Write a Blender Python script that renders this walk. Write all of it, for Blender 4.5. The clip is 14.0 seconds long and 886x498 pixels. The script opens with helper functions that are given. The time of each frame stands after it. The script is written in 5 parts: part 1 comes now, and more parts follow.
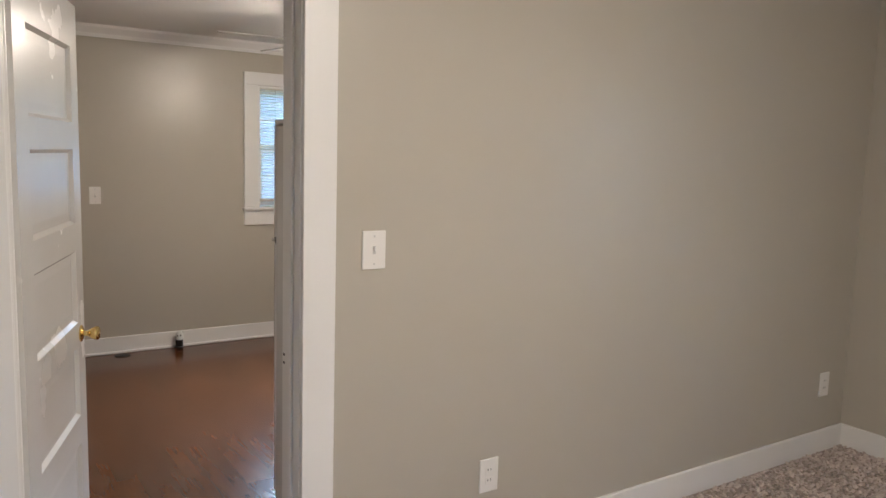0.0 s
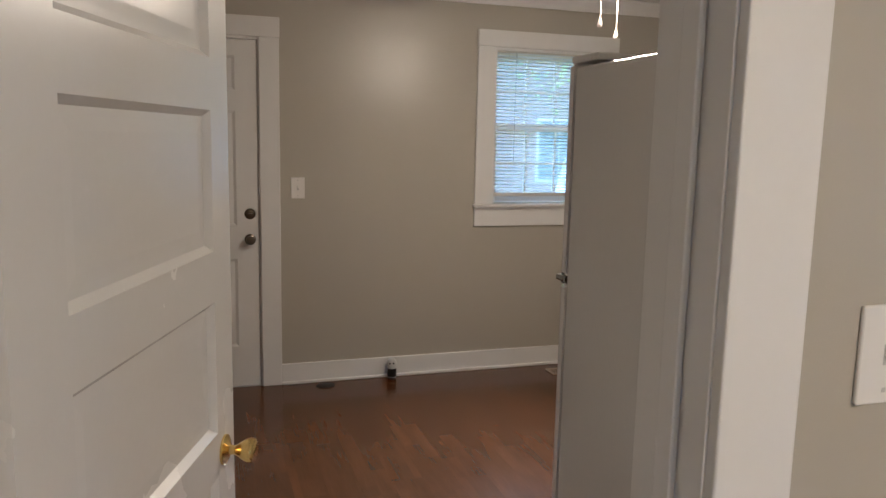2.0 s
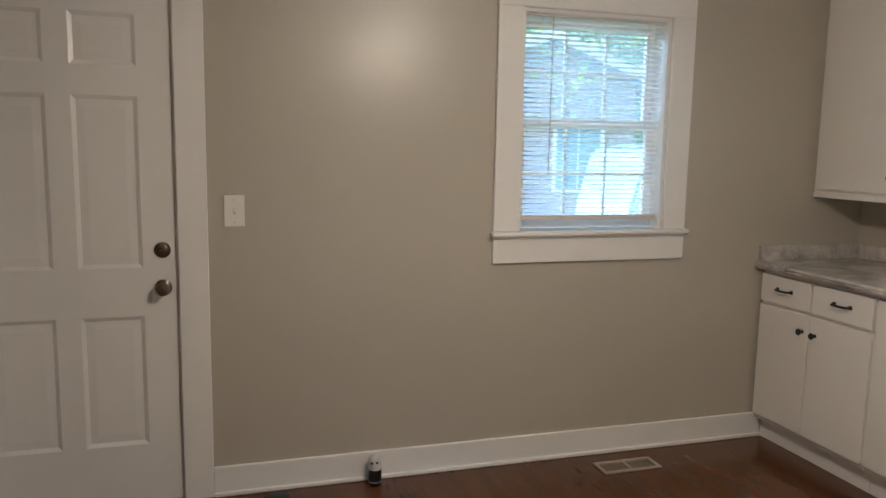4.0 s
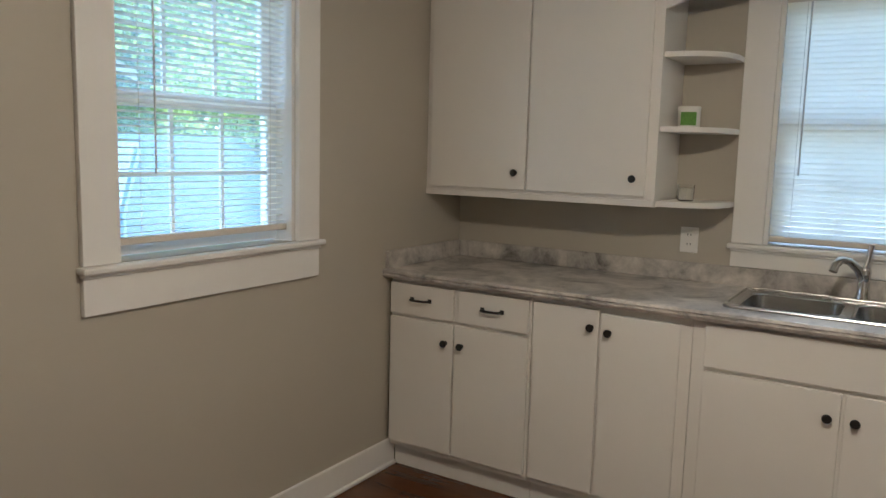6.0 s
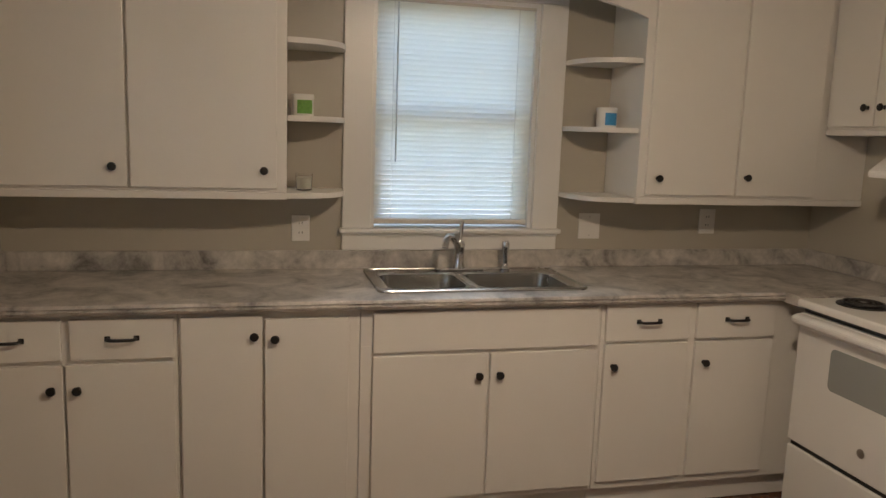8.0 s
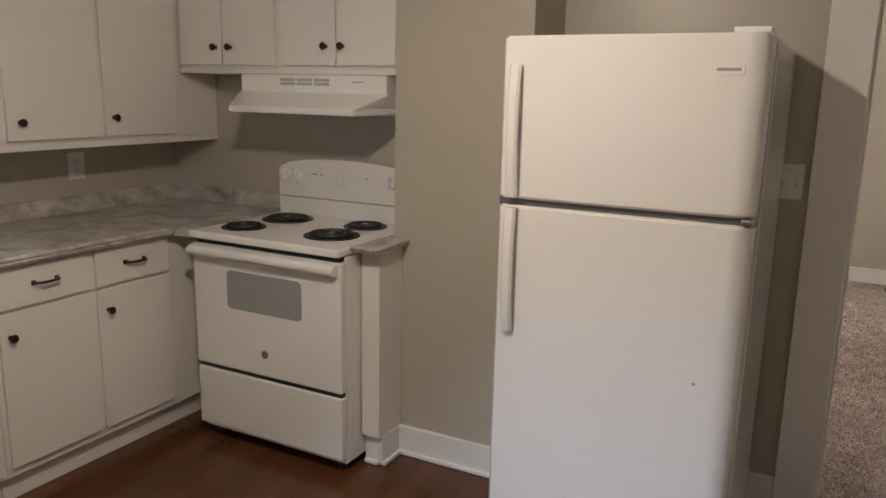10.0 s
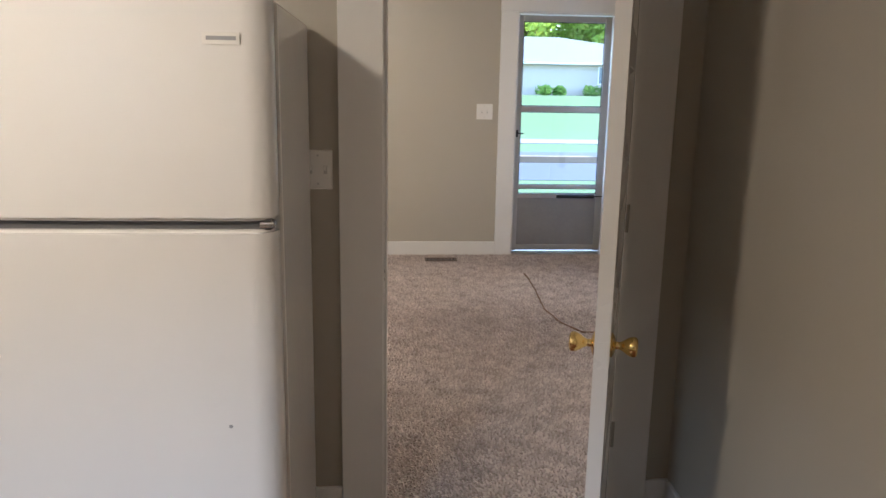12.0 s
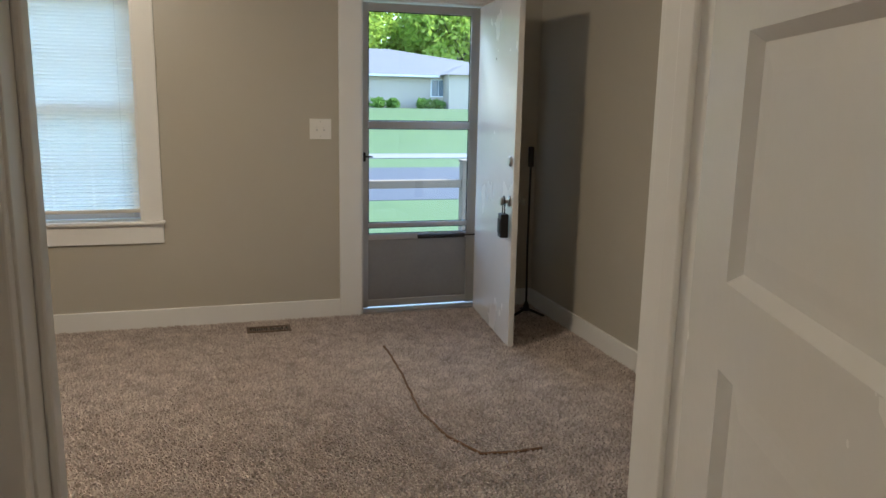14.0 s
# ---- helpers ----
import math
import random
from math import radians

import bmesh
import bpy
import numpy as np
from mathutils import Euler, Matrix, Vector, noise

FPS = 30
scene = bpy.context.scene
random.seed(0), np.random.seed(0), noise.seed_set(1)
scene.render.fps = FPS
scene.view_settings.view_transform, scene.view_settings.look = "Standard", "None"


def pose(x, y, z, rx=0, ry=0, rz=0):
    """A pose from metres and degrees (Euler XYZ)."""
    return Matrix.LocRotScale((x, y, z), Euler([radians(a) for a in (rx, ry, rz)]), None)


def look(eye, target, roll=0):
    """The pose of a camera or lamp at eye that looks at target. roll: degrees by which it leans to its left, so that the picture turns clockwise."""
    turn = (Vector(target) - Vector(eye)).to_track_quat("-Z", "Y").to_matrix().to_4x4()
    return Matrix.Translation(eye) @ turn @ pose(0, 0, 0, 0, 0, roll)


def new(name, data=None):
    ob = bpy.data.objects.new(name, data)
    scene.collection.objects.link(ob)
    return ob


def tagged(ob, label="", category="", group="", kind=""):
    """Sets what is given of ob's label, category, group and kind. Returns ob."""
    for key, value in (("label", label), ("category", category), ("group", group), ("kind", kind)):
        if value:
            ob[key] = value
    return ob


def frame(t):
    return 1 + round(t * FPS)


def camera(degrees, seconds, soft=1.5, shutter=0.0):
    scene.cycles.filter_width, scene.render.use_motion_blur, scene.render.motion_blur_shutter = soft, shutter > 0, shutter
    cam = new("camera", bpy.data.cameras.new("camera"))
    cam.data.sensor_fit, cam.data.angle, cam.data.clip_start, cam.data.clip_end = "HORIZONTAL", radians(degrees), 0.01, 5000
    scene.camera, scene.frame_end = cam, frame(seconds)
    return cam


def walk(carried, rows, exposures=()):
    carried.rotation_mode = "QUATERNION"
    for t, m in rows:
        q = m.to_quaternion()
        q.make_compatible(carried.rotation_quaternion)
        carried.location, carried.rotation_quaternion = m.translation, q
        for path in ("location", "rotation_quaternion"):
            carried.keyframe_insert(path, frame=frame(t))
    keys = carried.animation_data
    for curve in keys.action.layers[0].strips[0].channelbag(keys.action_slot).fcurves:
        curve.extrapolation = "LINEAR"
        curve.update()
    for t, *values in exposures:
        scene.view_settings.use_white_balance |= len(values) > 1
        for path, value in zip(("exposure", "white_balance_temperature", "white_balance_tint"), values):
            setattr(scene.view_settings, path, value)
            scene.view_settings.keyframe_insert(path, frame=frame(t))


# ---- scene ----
cam = camera(60.7, 14.0)
# seconds, eye, target, roll
PATH = [
    (0, (-0.082, -2.289, 1.535), (1.011, -0.632, 1.288), 1.7),
    (0.5, (0.024, -1.925, 1.525), (0.897, -0.145, 1.263), 1.7),
    (1, (0.076, -1.556, 1.486), (0.821, 0.280, 1.210), 1.6),
    (1.5, (0.146, -1.207, 1.473), (0.819, 0.654, 1.184), 1.4),
    (2, (0.270, -0.829, 1.474), (0.878, 1.054, 1.185), 1.2),
    (2.2, (0.293, -0.657, 1.458), (0.877, 1.234, 1.165), 1.1),
    (4.3, (0.759, 0.711, 1.434), (1.345, 2.605, 1.170), 1.0),
    (4.5, (0.770, 0.840, 1.419), (1.482, 2.691, 1.160), 1.0),
    (5, (0.808, 1.118, 1.415), (1.876, 2.789, 1.159), 1.0),
    (5.5, (0.731, 1.396, 1.422), (2.167, 2.763, 1.157), 1.3),
    (6, (0.691, 1.664, 1.418), (2.368, 2.723, 1.162), 1.5),
    (6.5, (0.718, 1.939, 1.453), (2.572, 2.644, 1.194), 1.6),
    (7, (0.676, 2.229, 1.464), (2.632, 2.542, 1.185), 1.7),
    (7.2, (0.665, 2.325, 1.476), (2.637, 2.487, 1.187), 1.7),
    (9.3, (0.890, 2.880, 1.497), (2.257, 1.459, 1.160), 1.9),
    (9.5, (0.888, 2.877, 1.496), (2.122, 1.344, 1.141), 1.8),
    (10, (0.865, 2.828, 1.487), (1.774, 1.096, 1.074), 1.2),
    (10.5, (0.841, 2.783, 1.462), (1.435, 0.933, 0.988), 0.7),
    (11, (0.800, 2.714, 1.450), (1.080, 0.799, 0.948), 0.8),
    (11.5, (0.766, 2.580, 1.466), (0.806, 0.637, 0.990), 0.9),
    (12, (0.817, 2.372, 1.464), (0.662, 0.423, 1.042), 1.0),
    (12.5, (0.868, 2.041, 1.480), (0.556, 0.100, 1.110), 1.0),
    (13, (0.796, 1.650, 1.481), (0.379, -0.277, 1.142), 1.3),
    (13.5, (0.719, 1.190, 1.473), (0.209, -0.714, 1.138), 0.6),
    (14, (0.636, 0.790, 1.441), (0.061, -1.087, 1.058), 1.1),
]
walk(cam, [(t, look(eye, target, roll)) for t, eye, target, roll in PATH],
     exposures=[(0, 3.24, 5240, 11), (0.5, 3.14, 5240, 11), (1, 2.94, 5190, 10), (2, 2.89, 5360, 12), (4.5, 3.13, 5290, 9), (5.5, 3.02, 5270, 7),
                (6.5, 2.82, 5640, 8), (7, 2.77, 6090, 12), (9.5, 2.77, 5730, 13), (11, 3.19, 5200, 12), (11.5, 3.21, 5300, 12), (12.5, 3.07, 5340, 9),
                (13, 3.00, 5400, 7), (13.5, 2.98, 5290, 5), (14, 2.57, 5620, 6)])

# ---- light ----
world = bpy.data.worlds.new("sky")
scene.world = world
world.use_nodes = True
wn = world.node_tree
sky = wn.nodes.new("ShaderNodeTexSky")
sky.sky_type = "NISHITA"
sky.sun_disc = False
sky.sun_elevation = radians(52)
sky.sun_rotation = radians(270)
wn.links.new(sky.outputs[0], wn.nodes["Background"].inputs[0])
wn.nodes["Background"].inputs[1].default_value = 0.15
sun = new("sun", bpy.data.lights.new("sun", "SUN"))
sun.data.energy, sun.data.angle, sun.data.color = 1.7, radians(0.5), (1, 0.95, 0.87)
sun.matrix_world = look((-60, 0, 80), (0, 0, 0))
LAMP = 34.0          # fan light, emission strength


def window_fill(name, x, y, z, width, tall, heading, down, watts):
    """Added lamp standing for sky light, from a window's opening downwards into the room."""
    lamp = bpy.data.lights.new(name, "AREA")
    lamp.shape, lamp.size, lamp.size_y = "RECTANGLE", width, tall
    lamp.energy, lamp.color, lamp.spread = watts, (0.74, 0.88, 1.0), radians(64)
    ob = new(name, lamp)
    a, d = radians(heading), radians(down)
    ob.matrix_world = look((x, y, z), (x + math.cos(a) * math.cos(d), y + math.sin(a) * math.cos(d), z - math.sin(d)))


# added fill lamps; the north one is turned towards fridge and west wall
window_fill("fill_north_window", 2.30, 3.53, 1.90, 0.22, 0.10, 240, 46, 1.1)
window_fill("fill_sink_window", 3.885, 1.83, 1.90, 0.66, 0.12, 180, 43, 0.2)
window_fill("fill_front_door", -0.72, -4.10, 1.90, 0.66, 0.12, 90, 43, 0.35)

# ---- materials ----
def nodes_of(name):
    m = bpy.data.materials.new(name)
    m.use_nodes = True
    return m, m.node_tree, m.node_tree.nodes["Principled BSDF"]


def add(nt, kind, **values):
    n = nt.nodes.new(kind)
    for key, value in values.items():
        n.inputs[key].default_value = value
    return n


def mat(name, col, rough=0.5, metal=0.0, var=0.10, scale=3.0, bump=0.05, bscale=120.0, stretch=(1, 1, 1),
        rvar=0.08, spec=0.5, piece=0.0, coat=0.0, depth=0.002):
    """Painted or plain surface: colour drifts at a large and a small scale, fine relief."""
    m, nt, p = nodes_of(name)
    tc = nt.nodes.new("ShaderNodeTexCoord")
    mp = nt.nodes.new("ShaderNodeMapping")
    mp.inputs["Scale"].default_value = stretch
    nt.links.new(tc.outputs["Object"], mp.inputs[0])
    big = add(nt, "ShaderNodeTexNoise", Scale=scale, Detail=6.0)
    fine = add(nt, "ShaderNodeTexNoise", Scale=bscale, Detail=3.0)
    for n in (big, fine):
        nt.links.new(mp.outputs[0], n.inputs["Vector"])
    mix = nt.nodes.new("ShaderNodeMix")
    mix.data_type = "RGBA"
    mix.inputs[6].default_value = (*[c * (1 - var) for c in col], 1)
    mix.inputs[7].default_value = (*[min(1, c * (1 + var * 0.6)) for c in col], 1)
    blend = nt.nodes.new("ShaderNodeMath")
    blend.operation = "MULTIPLY_ADD"
    blend.inputs[1].default_value = 0.25
    nt.links.new(fine.outputs[0], blend.inputs[0])
    half = nt.nodes.new("ShaderNodeMath")
    half.operation = "MULTIPLY"
    half.inputs[1].default_value = 0.75
    nt.links.new(big.outputs[0], half.inputs[0])
    nt.links.new(half.outputs[0], blend.inputs[2])
    nt.links.new(blend.outputs[0], mix.inputs[0])
    out = mix.outputs[2]
    if piece:
        info = nt.nodes.new("ShaderNodeObjectInfo")
        rng = nt.nodes.new("ShaderNodeMapRange")
        rng.inputs[3].default_value, rng.inputs[4].default_value = 1 - piece, 1 + piece
        nt.links.new(info.outputs["Random"], rng.inputs[0])
        hsv = nt.nodes.new("ShaderNodeHueSaturation")
        nt.links.new(rng.outputs[0], hsv.inputs["Value"])
        nt.links.new(out, hsv.inputs["Color"])
        out = hsv.outputs[0]
    nt.links.new(out, p.inputs["Base Color"])
    rr = nt.nodes.new("ShaderNodeMapRange")
    rr.inputs[3].default_value, rr.inputs[4].default_value = max(0.02, rough - rvar), min(1, rough + rvar)
    nt.links.new(big.outputs[0], rr.inputs[0])
    nt.links.new(rr.outputs[0], p.inputs["Roughness"])
    p.inputs["Metallic"].default_value = metal
    p.inputs["Specular IOR Level"].default_value = spec
    p.inputs["Coat Weight"].default_value = coat
    p.inputs["Coat Roughness"].default_value = 0.15
    if bump:
        b = add(nt, "ShaderNodeBump", Strength=bump, Distance=depth)
        nt.links.new(fine.outputs[0], b.inputs["Height"])
        nt.links.new(b.outputs[0], p.inputs["Normal"])
    return m


def glow(name, col, strength):
    m, nt, p = nodes_of(name)
    p.inputs["Base Color"].default_value = (0.9, 0.88, 0.84, 1)
    p.inputs["Emission Color"].default_value = (*col, 1)
    p.inputs["Emission Strength"].default_value = strength
    return m


def glass(name, col=(1, 1, 1), rough=0.0):
    m, nt, p = nodes_of(name)
    p.inputs["Base Color"].default_value = (*col, 1)
    p.inputs["Roughness"].default_value = rough
    p.inputs["Transmission Weight"].default_value = 1.0
    p.inputs["IOR"].default_value = 1.45
    return m


def slat_mat(name, col, through_part):
    """Thin plastic that lets part of the light through."""
    m, nt, p = nodes_of(name)
    p.inputs["Base Color"].default_value = (*col, 1)
    p.inputs["Roughness"].default_value = 0.4
    tr = nt.nodes.new("ShaderNodeBsdfTranslucent")
    tr.inputs[0].default_value = (*col, 1)
    mx = nt.nodes.new("ShaderNodeMixShader")
    mx.inputs[0].default_value = through_part
    nt.links.new(p.outputs[0], mx.inputs[1])
    nt.links.new(tr.outputs[0], mx.inputs[2])
    nt.links.new(mx.outputs[0], nt.nodes["Material Output"].inputs[0])
    return m


def marble(name):
    """Grey laminate with cloudy light and dark patches."""
    m, nt, p = nodes_of(name)
    tc = nt.nodes.new("ShaderNodeTexCoord")
    n1 = add(nt, "ShaderNodeTexNoise", Scale=5.5, Detail=9.0, Roughness=0.62, Distortion=0.9)
    n2 = add(nt, "ShaderNodeTexNoise", Scale=38.0, Detail=5.0, Roughness=0.7)
    for n in (n1, n2):
        nt.links.new(tc.outputs["Object"], n.inputs["Vector"])
    mixv = nt.nodes.new("ShaderNodeMath")
    mixv.operation = "MULTIPLY_ADD"
    mixv.inputs[1].default_value = 0.22
    nt.links.new(n2.outputs[0], mixv.inputs[0])
    k = nt.nodes.new("ShaderNodeMath")
    k.operation = "MULTIPLY"
    k.inputs[1].default_value = 0.78
    nt.links.new(n1.outputs[0], k.inputs[0])
    nt.links.new(k.outputs[0], mixv.inputs[2])
    ramp = nt.nodes.new("ShaderNodeValToRGB")
    e = ramp.color_ramp.elements
    e[0].position, e[0].color = 0.33, (0.13, 0.123, 0.117, 1)
    e[1].position, e[1].color = 0.66, (0.70, 0.655, 0.60, 1)
    mid = e.new(0.47)
    mid.color = (0.41, 0.385, 0.36, 1)
    nt.links.new(mixv.outputs[0], ramp.inputs[0])
    nt.links.new(ramp.outputs[0], p.inputs["Base Color"])
    p.inputs["Roughness"].default_value = 0.34
    b = add(nt, "ShaderNodeBump", Strength=0.08, Distance=0.001)
    nt.links.new(n2.outputs[0], b.inputs["Height"])
    nt.links.new(b.outputs[0], p.inputs["Normal"])
    return m


def plank_mat(name):
    """Dark red-brown laminate boards, grain along y."""
    m, nt, p = nodes_of(name)
    tc = nt.nodes.new("ShaderNodeTexCoord")
    info = nt.nodes.new("ShaderNodeObjectInfo")
    off = nt.nodes.new("ShaderNodeVectorMath")
    off.operation = "MULTIPLY_ADD"
    off.inputs[1].default_value = (7, 3, 5)
    nt.links.new(info.outputs["Random"], off.inputs[0])
    nt.links.new(tc.outputs["Object"], off.inputs[2])
    mp = nt.nodes.new("ShaderNodeMapping")
    mp.inputs["Scale"].default_value = (6, 1.5, 1)
    nt.links.new(off.outputs[0], mp.inputs[0])
    n1 = add(nt, "ShaderNodeTexNoise", Scale=1.5, Detail=3.0, Roughness=0.5, Distortion=0.3)
    nt.links.new(mp.outputs[0], n1.inputs["Vector"])
    mp2 = nt.nodes.new("ShaderNodeMapping")
    mp2.inputs["Scale"].default_value = (90, 4, 1)
    nt.links.new(off.outputs[0], mp2.inputs[0])
    n2 = add(nt, "ShaderNodeTexNoise", Scale=2.0, Detail=4.0)
    nt.links.new(mp2.outputs[0], n2.inputs["Vector"])
    ramp = nt.nodes.new("ShaderNodeValToRGB")
    e = ramp.color_ramp.elements
    e[0].position, e[0].color = 0.28, (0.074, 0.026, 0.0085, 1)
    e[1].position, e[1].color = 0.76, (0.125, 0.046, 0.0155, 1)
    grain = nt.nodes.new("ShaderNodeMath")
    grain.operation = "MULTIPLY_ADD"
    grain.inputs[1].default_value = 0.25
    nt.links.new(n2.outputs[0], grain.inputs[0])
    keep = nt.nodes.new("ShaderNodeMath")
    keep.operation = "MULTIPLY"
    keep.inputs[1].default_value = 0.75
    nt.links.new(n1.outputs[0], keep.inputs[0])
    nt.links.new(keep.outputs[0], grain.inputs[2])
    nt.links.new(grain.outputs[0], ramp.inputs[0])
    turn = nt.nodes.new("ShaderNodeMapping")
    turn.inputs["Rotation"].default_value = (0, 0, radians(90))
    nt.links.new(off.outputs[0], turn.inputs[0])
    strip = add(nt, "ShaderNodeTexBrick", Scale=1.0)
    strip.offset = 0.37
    for key, value in (("Mortar Size", 0.0), ("Brick Width", 0.42), ("Row Height", 0.07), ("Bias", 0.0)):
        strip.inputs[key].default_value = value
    strip.inputs["Color1"].default_value, strip.inputs["Color2"].default_value = (0.88, 0.88, 0.88, 1), (1.08, 1.07, 1.05, 1)
    nt.links.new(turn.outputs[0], strip.inputs["Vector"])
    tone = nt.nodes.new("ShaderNodeMix")
    tone.data_type, tone.blend_type = "RGBA", "MULTIPLY"
    tone.inputs[0].default_value = 1.0
    nt.links.new(ramp.outputs[0], tone.inputs[6])
    nt.links.new(strip.outputs["Color"], tone.inputs[7])
    rng = nt.nodes.new("ShaderNodeMapRange")
    rng.inputs[3].default_value, rng.inputs[4].default_value = 0.90, 1.10
    nt.links.new(info.outputs["Random"], rng.inputs[0])
    hsv = nt.nodes.new("ShaderNodeHueSaturation")
    nt.links.new(rng.outputs[0], hsv.inputs["Value"])
    nt.links.new(tone.outputs[2], hsv.inputs["Color"])
    nt.links.new(hsv.outputs[0], p.inputs["Base Color"])
    rr = nt.nodes.new("ShaderNodeMapRange")
    rr.inputs[3].default_value, rr.inputs[4].default_value = 0.17, 0.22
    nt.links.new(n1.outputs[0], rr.inputs[0])
    nt.links.new(rr.outputs[0], p.inputs["Roughness"])
    p.inputs["Specular IOR Level"].default_value = 0.38
    return m


def island_mat(name, c0, c1, rough=0.9, translucent=0.0, patch=2.0, own=0.62, sharp=0.5):
    """Many small pieces in one mesh, each with its own shade, in larger patches."""
    m, nt, p = nodes_of(name)
    geo = nt.nodes.new("ShaderNodeNewGeometry")
    tc = nt.nodes.new("ShaderNodeTexCoord")
    n1 = add(nt, "ShaderNodeTexNoise", Scale=patch, Detail=3.0)
    nt.links.new(tc.outputs["Object"], n1.inputs["Vector"])
    av = nt.nodes.new("ShaderNodeMath")
    av.operation = "MULTIPLY_ADD"
    av.inputs[1].default_value = own
    nt.links.new(geo.outputs["Random Per Island"], av.inputs[0])
    k = nt.nodes.new("ShaderNodeMath")
    k.operation = "MULTIPLY"
    k.inputs[1].default_value = 1 - own
    clear = nt.nodes.new("ShaderNodeMapRange")
    clear.inputs[1].default_value, clear.inputs[2].default_value = 0.5 - sharp, 0.5 + sharp
    nt.links.new(n1.outputs[0], clear.inputs[0])
    nt.links.new(clear.outputs[0], k.inputs[0])
    nt.links.new(k.outputs[0], av.inputs[2])
    mix = nt.nodes.new("ShaderNodeMix")
    mix.data_type = "RGBA"
    mix.inputs[6].default_value, mix.inputs[7].default_value = (*c0, 1), (*c1, 1)
    nt.links.new(av.outputs[0], mix.inputs[0])
    nt.links.new(mix.outputs[2], p.inputs["Base Color"])
    p.inputs["Roughness"].default_value = rough
    p.inputs["Specular IOR Level"].default_value = 0.2
    if translucent:
        tr = nt.nodes.new("ShaderNodeBsdfTranslucent")
        nt.links.new(mix.outputs[2], tr.inputs[0])
        mx = nt.nodes.new("ShaderNodeMixShader")
        mx.inputs[0].default_value = translucent
        nt.links.new(p.outputs[0], mx.inputs[1])
        nt.links.new(tr.outputs[0], mx.inputs[2])
        nt.links.new(mx.outputs[0], nt.nodes["Material Output"].inputs[0])
    return m


WALL = mat("greige_wall_paint", (0.462, 0.427, 0.357), 0.34, var=0.05, scale=1.6, bump=0.10, bscale=260, depth=0.0015)
TRIM = mat("white_trim_paint", (0.79, 0.775, 0.745), 0.32, var=0.05, scale=4, bump=0.06, bscale=90)
DOORP = mat("glossy_white_door_paint", (0.72, 0.705, 0.675), 0.26, var=0.05, scale=3, bump=0.12, bscale=60, rvar=0.06)
CABP = mat("white_cabinet_paint", (0.775, 0.75, 0.705), 0.34, var=0.05, scale=3, bump=0.08, bscale=150)
CEIL = mat("white_ceiling_paint", (0.80, 0.785, 0.75), 0.8, var=0.04, bump=0.15, bscale=200)
MARBLE = marble("grey_marble_laminate")
PLANK = plank_mat("dark_laminate_board")
SUBF = mat("dark_joint", (0.02, 0.010, 0.007), 0.8)
BLACK = mat("matt_black_metal", (0.018, 0.017, 0.017), 0.42, metal=0.3, var=0.2, bump=0.02)
BRASS = mat("polished_brass", (0.83, 0.60, 0.22), 0.16, metal=1.0, var=0.15, bump=0.02, rvar=0.06)
CHROME = mat("chrome", (0.72, 0.72, 0.73), 0.10, metal=1.0, var=0.05, bump=0.0, rvar=0.03)
NICKEL = mat("satin_nickel", (0.42, 0.40, 0.37), 0.30, metal=1.0, var=0.1, bump=0.02)
STEEL = mat("brushed_steel", (0.46, 0.45, 0.43), 0.26, metal=1.0, var=0.10, scale=6, bump=0.0)
ALU = mat("dull_aluminium", (0.60, 0.60, 0.60), 0.36, metal=0.9, var=0.14, scale=7, bump=0.05, bscale=80)
KICKM = mat("scuffed_grey_metal_panel", (0.36, 0.36, 0.365), 0.42, metal=0.75, var=0.22, scale=5, bump=0.10, bscale=40)
ENAMEL = mat("white_enamel", (0.80, 0.79, 0.765), 0.18, var=0.03, scale=3, bump=0.02, rvar=0.05)
FRIDGE = mat("white_textured_fridge_skin", (0.80, 0.785, 0.76), 0.21, var=0.03, scale=3, bump=0.12, bscale=420, depth=0.0006)
FSIDE = mat("white_grained_fridge_side", (0.76, 0.745, 0.715), 0.13, var=0.04, scale=2, bump=0.35, bscale=70, depth=0.001, stretch=(1, 1, 0.35))
GREYP = mat("grey_plastic", (0.33, 0.33, 0.335), 0.4, var=0.06)
DARKP = mat("dark_rubber_and_shade", (0.02, 0.02, 0.021), 0.6, var=0.2)
COIL = mat("black_burner_coil", (0.022, 0.021, 0.021), 0.5, metal=0.2, var=0.3)
OVENG = mat("grey_oven_glass", (0.30, 0.315, 0.31), 0.10, var=0.04, bump=0.0, coat=0.4)
PALEG = mat("pale_grey_plastic", (0.56, 0.55, 0.53), 0.4, var=0.05)
PLATE = mat("white_plastic_plate", (0.80, 0.78, 0.74), 0.32, var=0.03, bump=0.01)
SLAT = slat_mat("white_blind_slat", (0.96, 0.93, 0.83), 0.72)
BRAIL = mat("cream_blind_rail", (0.66, 0.61, 0.53), 0.45, var=0.05)
CORD = mat("clear_grey_wand", (0.55, 0.53, 0.50), 0.3, var=0.05)
VINYL = mat("white_vinyl_sash", (0.80, 0.81, 0.81), 0.35, var=0.03)
GLASS = glass("window_glass", (0.97, 0.99, 1.0))


def hazed(name, col, veil):
    """Glass mixed with a translucent tint that lays bright haze over the view."""
    m = glass(name, (0.97, 0.99, 1.0))
    nt = m.node_tree
    tr = nt.nodes.new("ShaderNodeBsdfTranslucent")
    tr.inputs[0].default_value = (*col, 1)
    mx = nt.nodes.new("ShaderNodeMixShader")
    mx.inputs[0].default_value = veil
    nt.links.new(nt.nodes["Principled BSDF"].outputs[0], mx.inputs[1])
    nt.links.new(tr.outputs[0], mx.inputs[2])
    nt.links.new(mx.outputs[0], nt.nodes["Material Output"].inputs[0])
    return m


